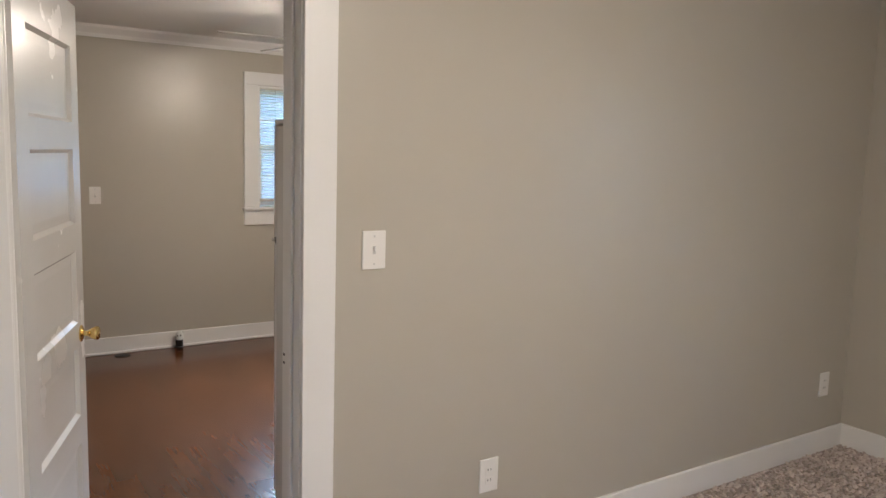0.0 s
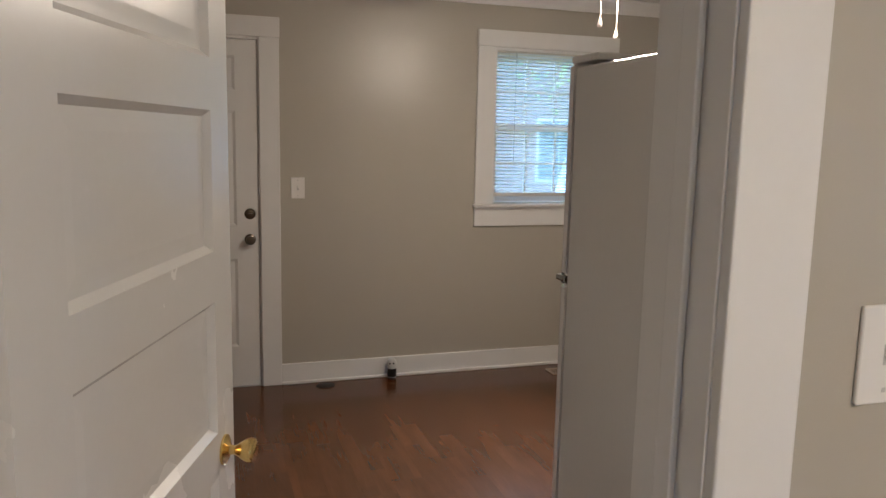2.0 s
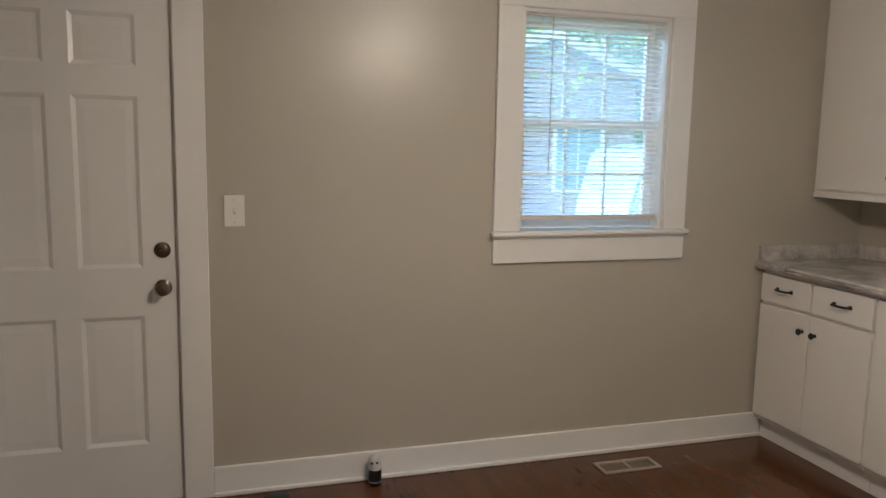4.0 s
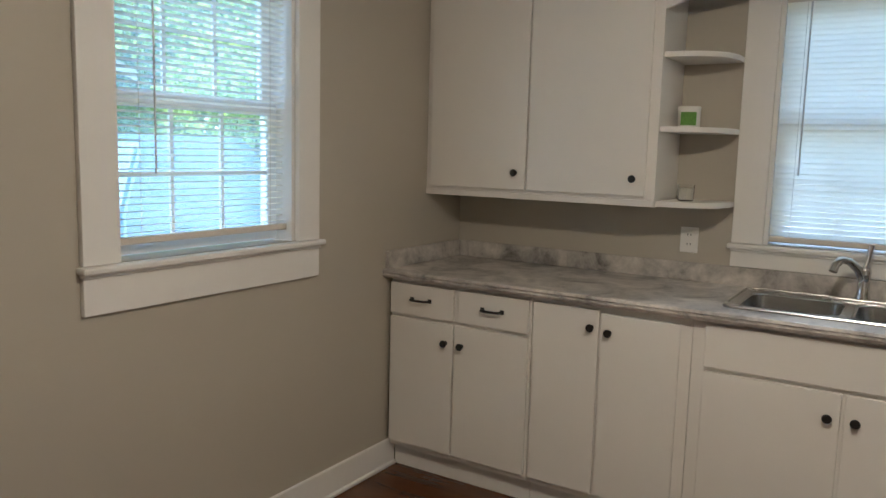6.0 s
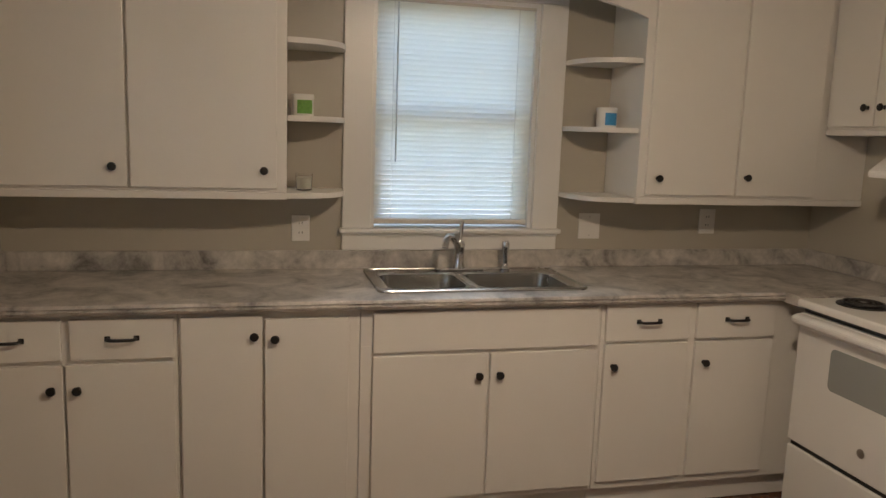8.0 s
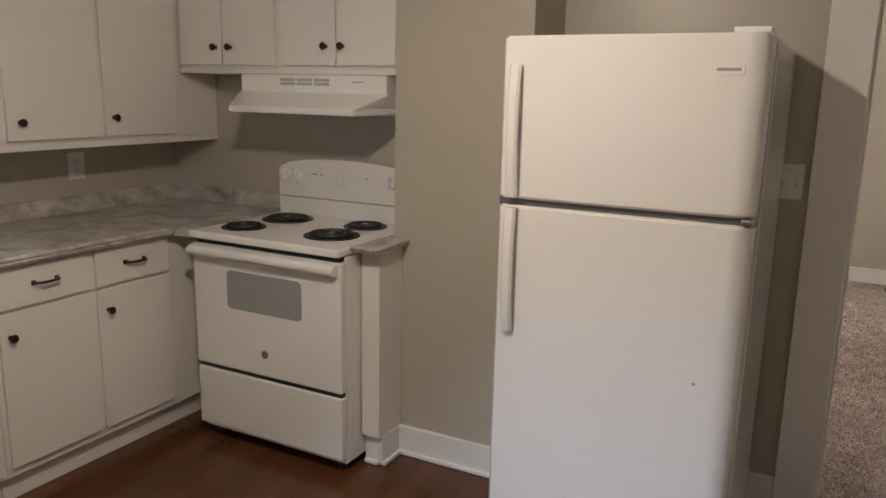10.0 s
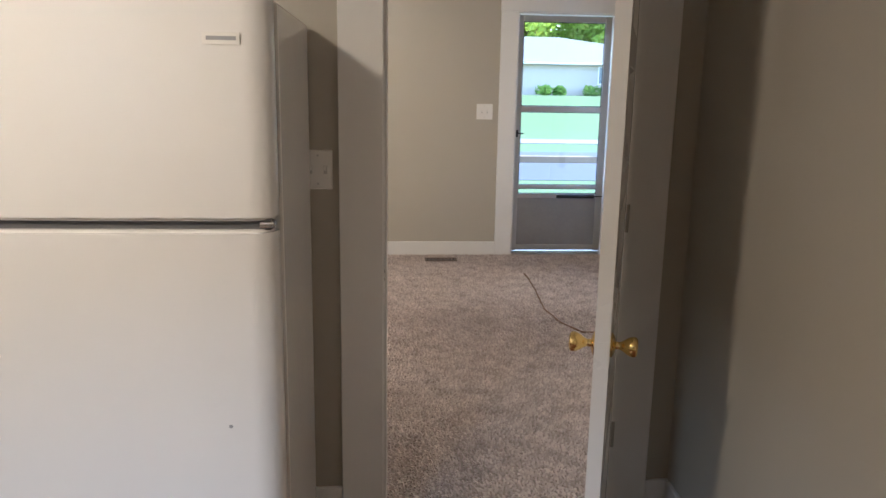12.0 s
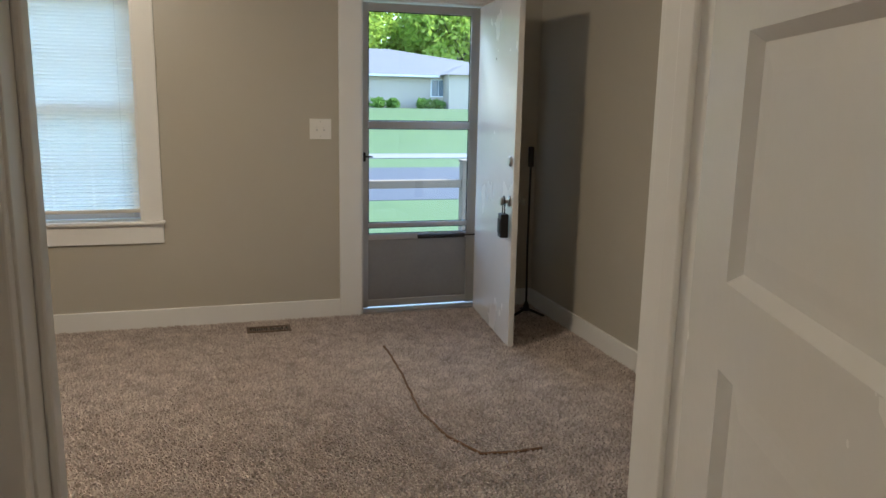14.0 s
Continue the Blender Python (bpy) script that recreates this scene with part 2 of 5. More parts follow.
# pale cyan tint stands for the glare in the windows
HAZED = hazed("hazed_window_glass", (0.78, 0.93, 0.92), 0.15)
CARPET = island_mat("taupe_carpet_tuft", (0.29, 0.238, 0.21), (0.82, 0.72, 0.65), 0.95, patch=9.0, own=0.44, sharp=0.28)
CARPB = mat("taupe_carpet_backing", (0.33, 0.275, 0.245), 0.95, var=0.35, scale=40, bump=0.5, bscale=300, depth=0.006)
SEAM = mat("brown_carpet_seam", (0.17, 0.095, 0.05), 0.9, var=0.3, scale=60, bump=0.4)
REGM = mat("brown_floor_register", (0.13, 0.085, 0.055), 0.45, var=0.15)
REGB = mat("tan_floor_register", (0.40, 0.33, 0.26), 0.42, var=0.12)
BOWL = glow("lit_frosted_bowl", (1.0, 0.77, 0.52), LAMP)
BOWL_LIVING = glow("lit_frosted_shade", (1.0, 0.77, 0.52), LAMP * 0.9)
BLADE = mat("white_fan_blade", (0.74, 0.72, 0.68), 0.4, var=0.05)

# ---- mesh helpers ----
POSE = {}


def thing(name, loc=(0, 0, 0), rz=0.0, label="", category="", group="", kind=""):
    ob = new(name)
    ob.empty_display_size = 0.1
    m = pose(*loc, 0, 0, rz)
    ob.matrix_world = m
    POSE[ob.name] = m
    return tagged(ob, label, category, group, kind)


def mesh_of(name, bm, material):
    bmesh.ops.recalc_face_normals(bm, faces=bm.faces[:])
    me = bpy.data.meshes.new(name)
    bm.to_mesh(me)
    bm.free()
    me.materials.append(material)
    return me


def part(name, bm, material, parent, label="", local=False, smooth=False):
    """One mesh under a thing or a part. Coordinates are the world's, or the thing's own if local."""
    me = mesh_of(name, bm, material)
    m = POSE[parent.name]
    if not local:
        me.transform(m.inverted())
    if smooth:
        shade(me)
    ob = new(name, me)
    ob.parent = parent
    POSE[ob.name] = m
    return tagged(ob, label)


def shade(me, angle=40):
    for f in me.polygons:
        f.use_smooth = True
    me.set_sharp_from_angle(angle=radians(angle))


def single(name, bm, material, label="", category="", group="", kind="", smooth=False):
    """A thing of one mesh; its origin goes to the middle of its foot."""
    me = mesh_of(name, bm, material)
    co = np.array([v.co for v in me.vertices])
    lo, hi = co.min(0), co.max(0)
    c = Vector(((lo[0] + hi[0]) / 2, (lo[1] + hi[1]) / 2, lo[2]))
    if kind == "structure":
        c = Vector((0, 0, 0))
    me.transform(Matrix.Translation(-c))
    if smooth:
        shade(me)
    ob = new(name, me)
    ob.location = c
    POSE[ob.name] = Matrix.Translation(c)
    return tagged(ob, label, category, group, kind)


def box(bm, x0, x1, y0, y1, z0, z1, bevel=0.0, seg=2):
    """Adds a box with rounded edges to bm."""
    b = bmesh.new()
    bmesh.ops.create_cube(b, size=1)
    for v in b.verts:
        v.co = Vector(((x0 + x1) / 2 + v.co.x * (x1 - x0), (y0 + y1) / 2 + v.co.y * (y1 - y0), (z0 + z1) / 2 + v.co.z * (z1 - z0)))
    if bevel:
        bmesh.ops.bevel(b, geom=b.edges[:], offset=bevel, segments=seg, profile=0.5, affect="EDGES")
    return join(bm, b)


def join(bm, b):
    me = bpy.data.meshes.new("tmp")
    b.to_mesh(me)
    b.free()
    bm.from_mesh(me)
    bpy.data.meshes.remove(me)
    return bm


def B(*args, **kw):
    return box(bmesh.new(), *args, **kw)


def lathe(bm, profile, centre=(0, 0, 0), axis="z", seg=24):
    """Turns a profile of (radius, height) about an axis through centre."""
    b = bmesh.new()
    rings = []
    for r, h in profile:
        rings.append([b.verts.new((r * math.cos(2 * math.pi * i / seg), r * math.sin(2 * math.pi * i / seg), h)) for i in range(seg)])
    for a, c in zip(rings, rings[1:]):
        for i in range(seg):
            b.faces.new((a[i], a[(i + 1) % seg], c[(i + 1) % seg], c[i]))
    if profile[0][0] > 1e-5:
        b.faces.new(rings[0][::-1])
    if profile[-1][0] > 1e-5:
        b.faces.new(rings[-1])
    bmesh.ops.remove_doubles(b, verts=b.verts[:], dist=1e-6)
    turn = {"z": Matrix(), "x": pose(0, 0, 0, 0, 90, 0), "-x": pose(0, 0, 0, 0, -90, 0), "y": pose(0, 0, 0, -90, 0, 0), "-y": pose(0, 0, 0, 90, 0, 0)}[axis]
    b.transform(Matrix.Translation(centre) @ turn)
    return join(bm, b)


def tube(bm, pts, radius, seg=10, taper=1.0):
    """A round bar along a line of points."""
    b = bmesh.new()
    pts = [Vector(p) for p in pts]
    rings = []
    for i, p in enumerate(pts):
        d = (pts[min(i + 1, len(pts) - 1)] - pts[max(i - 1, 0)]).normalized()
        q = d.to_track_quat("Z", "Y")
        r = radius * (1 + (taper - 1) * i / max(1, len(pts) - 1))
        rings.append([b.verts.new(p + q @ Vector((r * math.cos(2 * math.pi * k / seg), r * math.sin(2 * math.pi * k / seg), 0))) for k in range(seg)])
    for a, c in zip(rings, rings[1:]):
        for k in range(seg):
            b.faces.new((a[k], a[(k + 1) % seg], c[(k + 1) % seg], c[k]))
    b.faces.new(rings[0][::-1])
    b.faces.new(rings[-1])
    return join(bm, b)


def extrude_poly(bm, poly, axis, a0, a1):
    """A prism: a 2D outline (in the two other axes, in order) between a0 and a1 along axis."""
    b = bmesh.new()

    def place(u, v, a):
        return {"x": (a, u, v), "y": (u, a, v), "z": (u, v, a)}[axis]
    lo = [b.verts.new(place(u, v, a0)) for u, v in poly]
    hi = [b.verts.new(place(u, v, a1)) for u, v in poly]
    n = len(poly)
    for i in range(n):
        b.faces.new((lo[i], lo[(i + 1) % n], hi[(i + 1) % n], hi[i]))
    b.faces.new(lo[::-1])
    b.faces.new(hi)
    return join(bm, b)


def grid_slab(us, vs, lo, hi, holes, across):
    """One slab from lo to hi along the axis across, over the spans us and vs, with rectangular holes (u0, u1, v0, v1)."""
    bm = bmesh.new()
    us, vs = sorted(set(us)), sorted(set(vs))
    made = {}

    def vert(i, j, w):
        if (i, j, w) not in made:
            u, v = us[i], vs[j]
            made[i, j, w] = bm.verts.new({"x": (w, u, v), "y": (u, w, v), "z": (u, v, w)}[across])
        return made[i, j, w]

    def solid(i, j):
        if not (0 <= i < len(us) - 1 and 0 <= j < len(vs) - 1):
            return False
        u, v = (us[i] + us[i + 1]) / 2, (vs[j] + vs[j + 1]) / 2
        return not any(h[0] < u < h[1] and h[2] < v < h[3] for h in holes)
    for i in range(len(us) - 1):
        for j in range(len(vs) - 1):
            if not solid(i, j):
                continue
            for w in (lo, hi):
                bm.faces.new((vert(i, j, w), vert(i + 1, j, w), vert(i + 1, j + 1, w), vert(i, j + 1, w)))
            for di, dj, p, q in ((-1, 0, (i, j), (i, j + 1)), (1, 0, (i + 1, j), (i + 1, j + 1)), (0, -1, (i, j), (i + 1, j)), (0, 1, (i, j + 1), (i + 1, j + 1))):
                if not solid(i + di, j + dj):
                    bm.faces.new((vert(*p, lo), vert(*q, lo), vert(*q, hi), vert(*p, hi)))
    return bm


# ---- the shell ----
XW, XE, YN, YS = -0.18, 3.93, 3.615, -4.133     # kitchen west, east, north; living-room south
LW, LE = -1.545, 4.02                            # living-room west and east
YP = -0.13                                      # living-room face of the partition
HC, HL = 2.365, 2.42                            # ceilings
T = 0.16                                        # outer walls


def wall(name, axis, lo, hi, a0, a1, z1, openings=(), label="greige painted plaster wall"):
    """A wall between lo and hi across, a0 to a1 along, with openings (a0, a1, z0, z1) cut through."""
    us = [a0, a1] + [v for o in openings for v in o[:2]]
    zs = [0.0, z1] + [v for o in openings for v in o[2:]]
    bm = grid_slab(us, zs, lo, hi, openings, "y" if axis == "x" else "x")
    return single(name, bm, WALL, label, "wall", kind="structure")


NW = (2.015, 2.75, 1.075, 2.035)
EW = (1.465, 2.19, 1.08, 2.05)
SW = (1.053, 1.84, 0.69, 2.06)
LEW = (-2.55, -1.70, 0.69, 2.06)
KD = (0.045, 0.82, 0.0, 2.03)
BD = (-0.19, 0.598, 0.0, 2.01)
FD = (-1.15, -0.30, 0.0, 2.076)
wall("wall_kitchen_north", "x", YN, YN + T, -0.65 - T, XE + T, HC + 0.2, [NW, BD])
wall("wall_kitchen_east", "y", XE, XE + T, 0.0, YN, HC + 0.2, [EW])
wall("wall_kitchen_west", "y", XW - 0.10, XW, 0.0, 2.55, HC + 0.2)
wall("wall_back_entry", "x", 2.45, 2.55, -0.65, XW - 0.10, HC + 0.2)
wall("wall_back_entry_west", "y", -0.65 - T, -0.65, 2.45, YN, HC + 0.2)
wall("wall_partition", "x", YP, 0.0, LW - T, LE + T, HL + 0.2, [KD])
wall("wall_chase", "y", 1.85, 2.405, 0.0, 0.31, HC)
wall("wall_living_south", "x", YS - T, YS, LW - T, LE + T, HL + 0.2, [FD, SW])
wall("wall_living_west", "y", LW - T, LW, YS, YP, HL + 0.2)
wall("wall_living_east", "y", LE, LE + T, YS, YP, HL + 0.2, [LEW])
single("ceiling_kitchen", B(-0.65, XE, 0.0, YN, HC, HC + 0.08), CEIL, "white painted kitchen ceiling", "ceiling", kind="structure")
single("ceiling_living", B(LW, LE, YS, YP, HL, HL + 0.08), CEIL, "white painted living-room ceiling", "ceiling", kind="structure")
single("roof_slab", B(LW - 0.3, LE + 0.3, YS - 0.3, YN + 0.4, HL + 0.2, HL + 0.3), mat("dark_roof", (0.06, 0.055, 0.05), 0.9), "dark flat house roof", "roof", kind="structure")


def baseboard(a, b, face, height=0.125, depth=0.016, shoe=True):
    """White skirting from a to b on the side that face points to."""
    (x0, y0), (x1, y1) = a, b
    bm = bmesh.new()
    fx, fy = face
    for d, z0, z1, bev in ((depth, 0.0, height, 0.004), (depth + 0.012, 0.0, 0.018, 0.005))[:2 if shoe else 1]:
        box(bm, min(x0, x1, x0 + fx * d, x1 + fx * d), max(x0, x1, x0 + fx * d, x1 + fx * d),
            min(y0, y1, y0 + fy * d, y1 + fy * d), max(y0, y1, y0 + fy * d, y1 + fy * d), z0, z1, bev)
    return single("baseboard", bm, TRIM, "white painted wooden baseboard along the wall", "baseboard", kind="structure")


baseboard((0.71, YN), (3.385, YN), (0, -1))
baseboard((XW, 0.02), (XW, 2.45), (1, 0))
baseboard((XW, 0.0), (-0.095, 0.0), (0, 1))
baseboard((0.957, 0.0), (1.85, 0.0), (0, 1))
baseboard((1.85, 0.0), (1.85, 0.31), (-1, 0))
baseboard((1.85, 0.31), (2.38, 0.31), (0, 1))
baseboard((2.38, 0.326), (2.38, 0.456), (-1, 0))
baseboard((2.38, 0.44), (2.446, 0.44), (0, 1))
baseboard((0.932, YP), (LE, YP), (0, -1), shoe=False)
baseboard((LW, YP), (-0.06, YP), (0, -1), shoe=False)
baseboard((LE, YS), (LE, YP), (-1, 0), shoe=False)
baseboard((LW, YS), (LW, YP), (1, 0), shoe=False)
baseboard((-0.153, YS), (LE, YS), (0, 1), shoe=False)
baseboard((LW, YS), (-1.297, YS), (0, 1), shoe=False)

# crown moulding round the kitchen
CR = [(0, 0), (0.055, 0), (0.050, -0.018), (0.020, -0.058), (0.014, -0.082), (0, -0.082)]
bm = bmesh.new()
extrude_poly(bm, [(YN - u, HC + v) for u, v in CR], "x", -0.65, XE)
single("crown_moulding_north", bm, TRIM, "white crown moulding at the ceiling", "crown moulding", kind="structure")
bm = bmesh.new()
extrude_poly(bm, [(u, HC + v) for u, v in CR], "x", XW, 1.85)
single("crown_moulding_south", bm, TRIM, "white crown moulding at the ceiling", "crown moulding", kind="structure")
bm = bmesh.new()
extrude_poly(bm, [(XW + u, HC + v) for u, v in CR], "y", 0.06, 2.45)
single("crown_moulding_west", bm, TRIM, "white crown moulding at the ceiling", "crown moulding", kind="structure")


# ---- door casings and jambs ----
def casing(name, o, axis_y, sign, w, depth=0.02, head=0.125, right=None, label="white painted door casing"):
    """Flat trim round an opening in an x-wall, on the face at axis_y, standing out along sign."""
    x0, x1, z0, z1 = o
    y0, y1 = sorted((axis_y, axis_y + sign * depth))
    wr = w if right is None else right
    t = thing(name, (x0, axis_y, 0), label=label, category="casing", kind="structure")
    part("upright", B(x0 - w, x0, y0, y1, 0, z1, bevel=0.003), TRIM, t)
    part("upright", B(x1, x1 + wr, y0, y1, 0, z1, bevel=0.003), TRIM, t)
    part("header", B(x0 - w - 0.004, x1 + wr + 0.004, y0, y1, z1 + 0.001, z1 + head, bevel=0.003), TRIM, t)
    return t


def jamb(name, o, y0, y1, stop, th=0.004):
    """Lining of a doorway, with its stop strip."""
    x0, x1, z0, z1 = o
    t = thing(name, (x0, y0, 0), label="white painted door jamb lining", category="jamb", kind="structure")
    part("side", B(x0 - 0.002, x0 + th, y0 - 0.003, y1 + 0.003, 0, z1, bevel=0.0015), TRIM, t)
    part("side", B(x1 - th, x1 + 0.002, y0 - 0.003, y1 + 0.003, 0, z1, bevel=0.0015), TRIM, t)
    part("head", B(x0 + th, x1 - th, y0 - 0.003, y1 + 0.003, z1 - 0.012, z1 + 0.002, bevel=0.002), TRIM, t)
    for xa, xb in ((x0 + th, x0 + th + 0.010), (x1 - th - 0.010, x1 - th)):
        part("stop", B(xa, xb, stop, stop + 0.035, 0, z1 - 0.012, bevel=0.003), TRIM, t)
    return t


casing("casing_living_side", KD, YP, -1, 0.103, right=0.110)
casing("casing_kitchen_side", KD, 0.0, 1, 0.14, right=0.137)
jb = jamb("jamb_kitchen_door", KD, YP, 0.0, -0.085)
for z in (0.845, 0.872):
    part("strike_plate", B(0.8146, 0.817, -0.014, -0.001, z, z + 0.008, bevel=0.0008), BLACK, jb, "small dark metal strike")
casing("casing_back_door", BD, YN, -1, 0.138, head=0.112, right=0.112)
jb = jamb("jamb_back_door", BD, YN, YN + T, YN + 0.050, th=0.008)
part("head_stop", B(-0.172, 0.580, YN + 0.050, YN + 0.085, 1.96, 1.998), TRIM, jb)
part("threshold", B(-0.182, 0.590, YN - 0.002, YN + T, -0.02, 0.0045), ALU, jb, "worn metal threshold")
casing("casing_front_door", FD, YS, 1, 0.147)
jamb("jamb_front_door", FD, YS - T, YS, YS - 0.10, th=0.012)
single("threshold_strip", extrude_poly(bmesh.new(), [(-0.058, 0.0), (-0.055, 0.006), (-0.045, 0.009), (-0.035, 0.006), (-0.031, 0.0)], "x", 0.050, 0.815),
       BRASS, "brass carpet edging strip in the doorway", "threshold", kind="structure")


# ---- doors ----
def panel_leaf(t, width, height, thick, panels, material, depth=0.010, field=0.035, slope=0.022):
    """A door leaf in the thing's own axes: x along the leaf, y through it, z up; panels (x0, x1, z0, z1) are sunk on both faces."""
    bm = bmesh.new()
    xs = sorted({0.0, width, *[p[0] for p in panels], *[p[1] for p in panels]})
    zs = sorted({0.0, height, *[p[2] for p in panels], *[p[3] for p in panels]})

    def inside(x, z):
        return any(p[0] < x < p[1] and p[2] < z < p[3] for p in panels)
    grid = {}

    def vert(x, y, z):
        key = (round(x, 5), round(y, 5), round(z, 5))
        if key not in grid:
            grid[key] = bm.verts.new(key)
        return grid[key]
    h = thick / 2
    for y in (-h, h):
        for xa, xb in zip(xs, xs[1:]):
            for za, zb in zip(zs, zs[1:]):
                if not inside((xa + xb) / 2, (za + zb) / 2):
                    bm.faces.new([vert(xa, y, za), vert(xb, y, za), vert(xb, y, zb), vert(xa, y, zb)])
        s = 1 if y > 0 else -1
        for x0, x1, z0, z1 in panels:
            inner = [(x0 + slope, z0 + slope), (x1 - slope, z0 + slope), (x1 - slope, z1 - slope), (x0 + slope, z1 - slope)]
            outer = [(x0, z0), (x1, z0), (x1, z1), (x0, z1)]
            for i in range(4):
                a, b2 = outer[i], outer[(i + 1) % 4]
                c, d = inner[(i + 1) % 4], inner[i]
                bm.faces.new([vert(a[0], y, a[1]), vert(b2[0], y, b2[1]), vert(c[0], y - s * depth, c[1]), vert(d[0], y - s * depth, d[1])])
    for za, zb in zip(zs, zs[1:]):
        for x in (0.0, width):
            bm.faces.new([vert(x, -h, za), vert(x, h, za), vert(x, h, zb), vert(x, -h, zb)])
    for xa, xb in zip(xs, xs[1:]):
        for z in (0.0, height):
            bm.faces.new([vert(xa, -h, z), vert(xb, -h, z), vert(xb, h, z), vert(xa, h, z)])
    leaf = part("leaf", bm, material, t, local=True)
    for x0, x1, z0, z1 in panels:
        b = bmesh.new()
        w = h - depth
        rings = []
        for inset, y in ((-0.004, w), (0.012, w + 0.0005), (field, w + 0.0016)):
            e = slope + inset
            for sgn in (-1, 1):
                rings.append([b.verts.new((x, sgn * y, z)) for x, z in ((x0 + e, z0 + e), (x1 - e, z0 + e), (x1 - e, z1 - e), (x0 + e, z1 - e))])
        for p, q in ((0, 1), (0, 2), (2, 4), (1, 3), (3, 5)):
            for k in range(4):
                b.faces.new((rings[p][k], rings[p][(k + 1) % 4], rings[q][(k + 1) % 4], rings[q][k]))
        b.faces.new(rings[4])
        b.faces.new(rings[5])
        part("panel", b, material, leaf, local=True)
    return leaf


def knob(t, name, x, z, side, half, material, label, r=0.026, reach=0.058):
    """A round door knob with its rose, on one face of a leaf."""
    prof = [(0.032, 0), (0.032, 0.004), (0.026, 0.009), (0.011, 0.012), (0.010, reach * 0.48), (r * 0.86, reach * 0.62), (r, reach * 0.8), (r * 0.95, reach * 0.95), (r * 0.6, reach), (0, reach)]
    if material == BRASS:
        prof = [(0.030, 0), (0.030, 0.004), (0.022, 0.008), (0.010, 0.012), (0.009, 0.021), (0.013, 0.029), (0.019, 0.037), (0.0235, 0.046), (0.0250, 0.054), (0.0235, 0.060), (0.018, 0.0635), (0, 0.0645)]
    bm = lathe(bmesh.new(), prof, (x, side * half, z), "y" if side > 0 else "-y")
    return part(name, bm, material, t, label, local=True, smooth=True)


# kitchen door, open into the kitchen
kd = thing("door_kitchen", (0.062, 0.022, 0.012), 70.6, label="open glossy white five-panel wooden door with brass knobs", category="door", kind="structure")
KP = [(0.122, 0.640, z0, z1) for z0, z1 in ((0.19, 0.452), (0.552, 0.806), (0.893, 1.150), (1.246, 1.504), (1.596, 1.852))]
panel_leaf(kd, 0.738, 2.0, 0.036, KP, DOORP, depth=0.013, slope=0.012, field=0.030)
knob(kd, "knob", 0.676, 0.845, -1, 0.018, BRASS, "polished brass knob")
knob(kd, "knob", 0.676, 0.845, 1, 0.018, BRASS, "polished brass knob")
part("latch_plate", B(0.7378, 0.7392, -0.010, 0.010, 0.82, 0.87, bevel=0.0004), DOORP, kd, "painted-over latch plate", local=True)
for hz in (0.25, 1.0, 1.75):
    part("hinge", lathe(bmesh.new(), [(0.006, 0), (0.006, 0.09)], (-0.004, 0.024, hz), seg=10), NICKEL, kd, "small metal hinge", local=True)

# back door, closed
bd = thing("door_back", (-0.1805, YN + 0.026, 0.006), 0, label="closed white six-panel entry door with dark bronze deadbolt", category="door", kind="structure")
BP = [(a, b, z0, z1) for a, b in ((0.105, 0.335), (0.42, 0.648)) for z0, z1 in ((0.24, 0.76), (0.95, 1.60), (1.71, 1.90))]
panel_leaf(bd, 0.769, 1.988, 0.044, BP, TRIM, depth=0.008, slope=0.016, field=0.03)
BRONZE = mat("dark_bronze", (0.16, 0.13, 0.10), 0.28, metal=1.0, var=0.1, bump=0.0)
knob(bd, "knob", 0.720, 0.87, -1, 0.022, BRONZE, "dark bronze knob")
part("deadbolt", lathe(bmesh.new(), [(0.031, 0), (0.031, 0.006), (0.024, 0.014), (0.018, 0.018), (0, 0.018)], (0.720, -0.022, 1.018), "-y"), BRONZE, bd, "round dark deadbolt", local=True, smooth=True)
part("thumb_turn", B(0.709, 0.731, -0.052, -0.040, 1.014, 1.022, bevel=0.002), BRONZE, bd, "dark thumb turn", local=True)

# front door, open into the living room
ang = 84.3
fd = thing("door_front", (-1.104, -4.090, 0.02), ang, label="open plain white entry door with a lockbox on its knob", category="door", kind="structure")
part("leaf", B(0.0, 0.897, -0.0175, 0.0175, 0.0, 2.03, bevel=0.003), DOORP, fd, local=True)
knob(fd, "knob", 0.835, 0.86, -1, 0.0175, NICKEL, "satin nickel knob", r=0.024, reach=0.06)
knob(fd, "knob", 0.835, 0.86, 1, 0.0175, NICKEL, "satin nickel knob", r=0.024, reach=0.06)
part("deadbolt", lathe(bmesh.new(), [(0.03, 0), (0.03, 0.006), (0.022, 0.016), (0, 0.016)], (0.835, -0.0175, 1.09), "-y"), NICKEL, fd, "nickel deadbolt", local=True, smooth=True)
part("deadbolt", lathe(bmesh.new(), [(0.03, 0), (0.03, 0.006), (0.022, 0.016), (0, 0.016)], (0.835, 0.0175, 1.09), "y"), NICKEL, fd, "nickel deadbolt", local=True, smooth=True)
part("peephole", lathe(bmesh.new(), [(0.008, 0), (0.008, 0.004), (0, 0.004)], (0.44, -0.0175, 1.68), "-y", 12), NICKEL, fd, "tiny peephole", local=True)
lb = thing("lockbox", (0, 0, 0), label="black key lockbox hanging on the front door knob", category="lockbox")
mloc = POSE[fd.name] @ Vector((0.835, -0.053, 0.62))
lb.matrix_world = pose(*mloc, 0, 0, ang)
POSE[lb.name] = pose(*mloc, 0, 0, ang)
part("body", B(-0.036, 0.036, -0.024, 0.024, 0.03, 0.17, bevel=0.008), BLACK, lb, local=True)
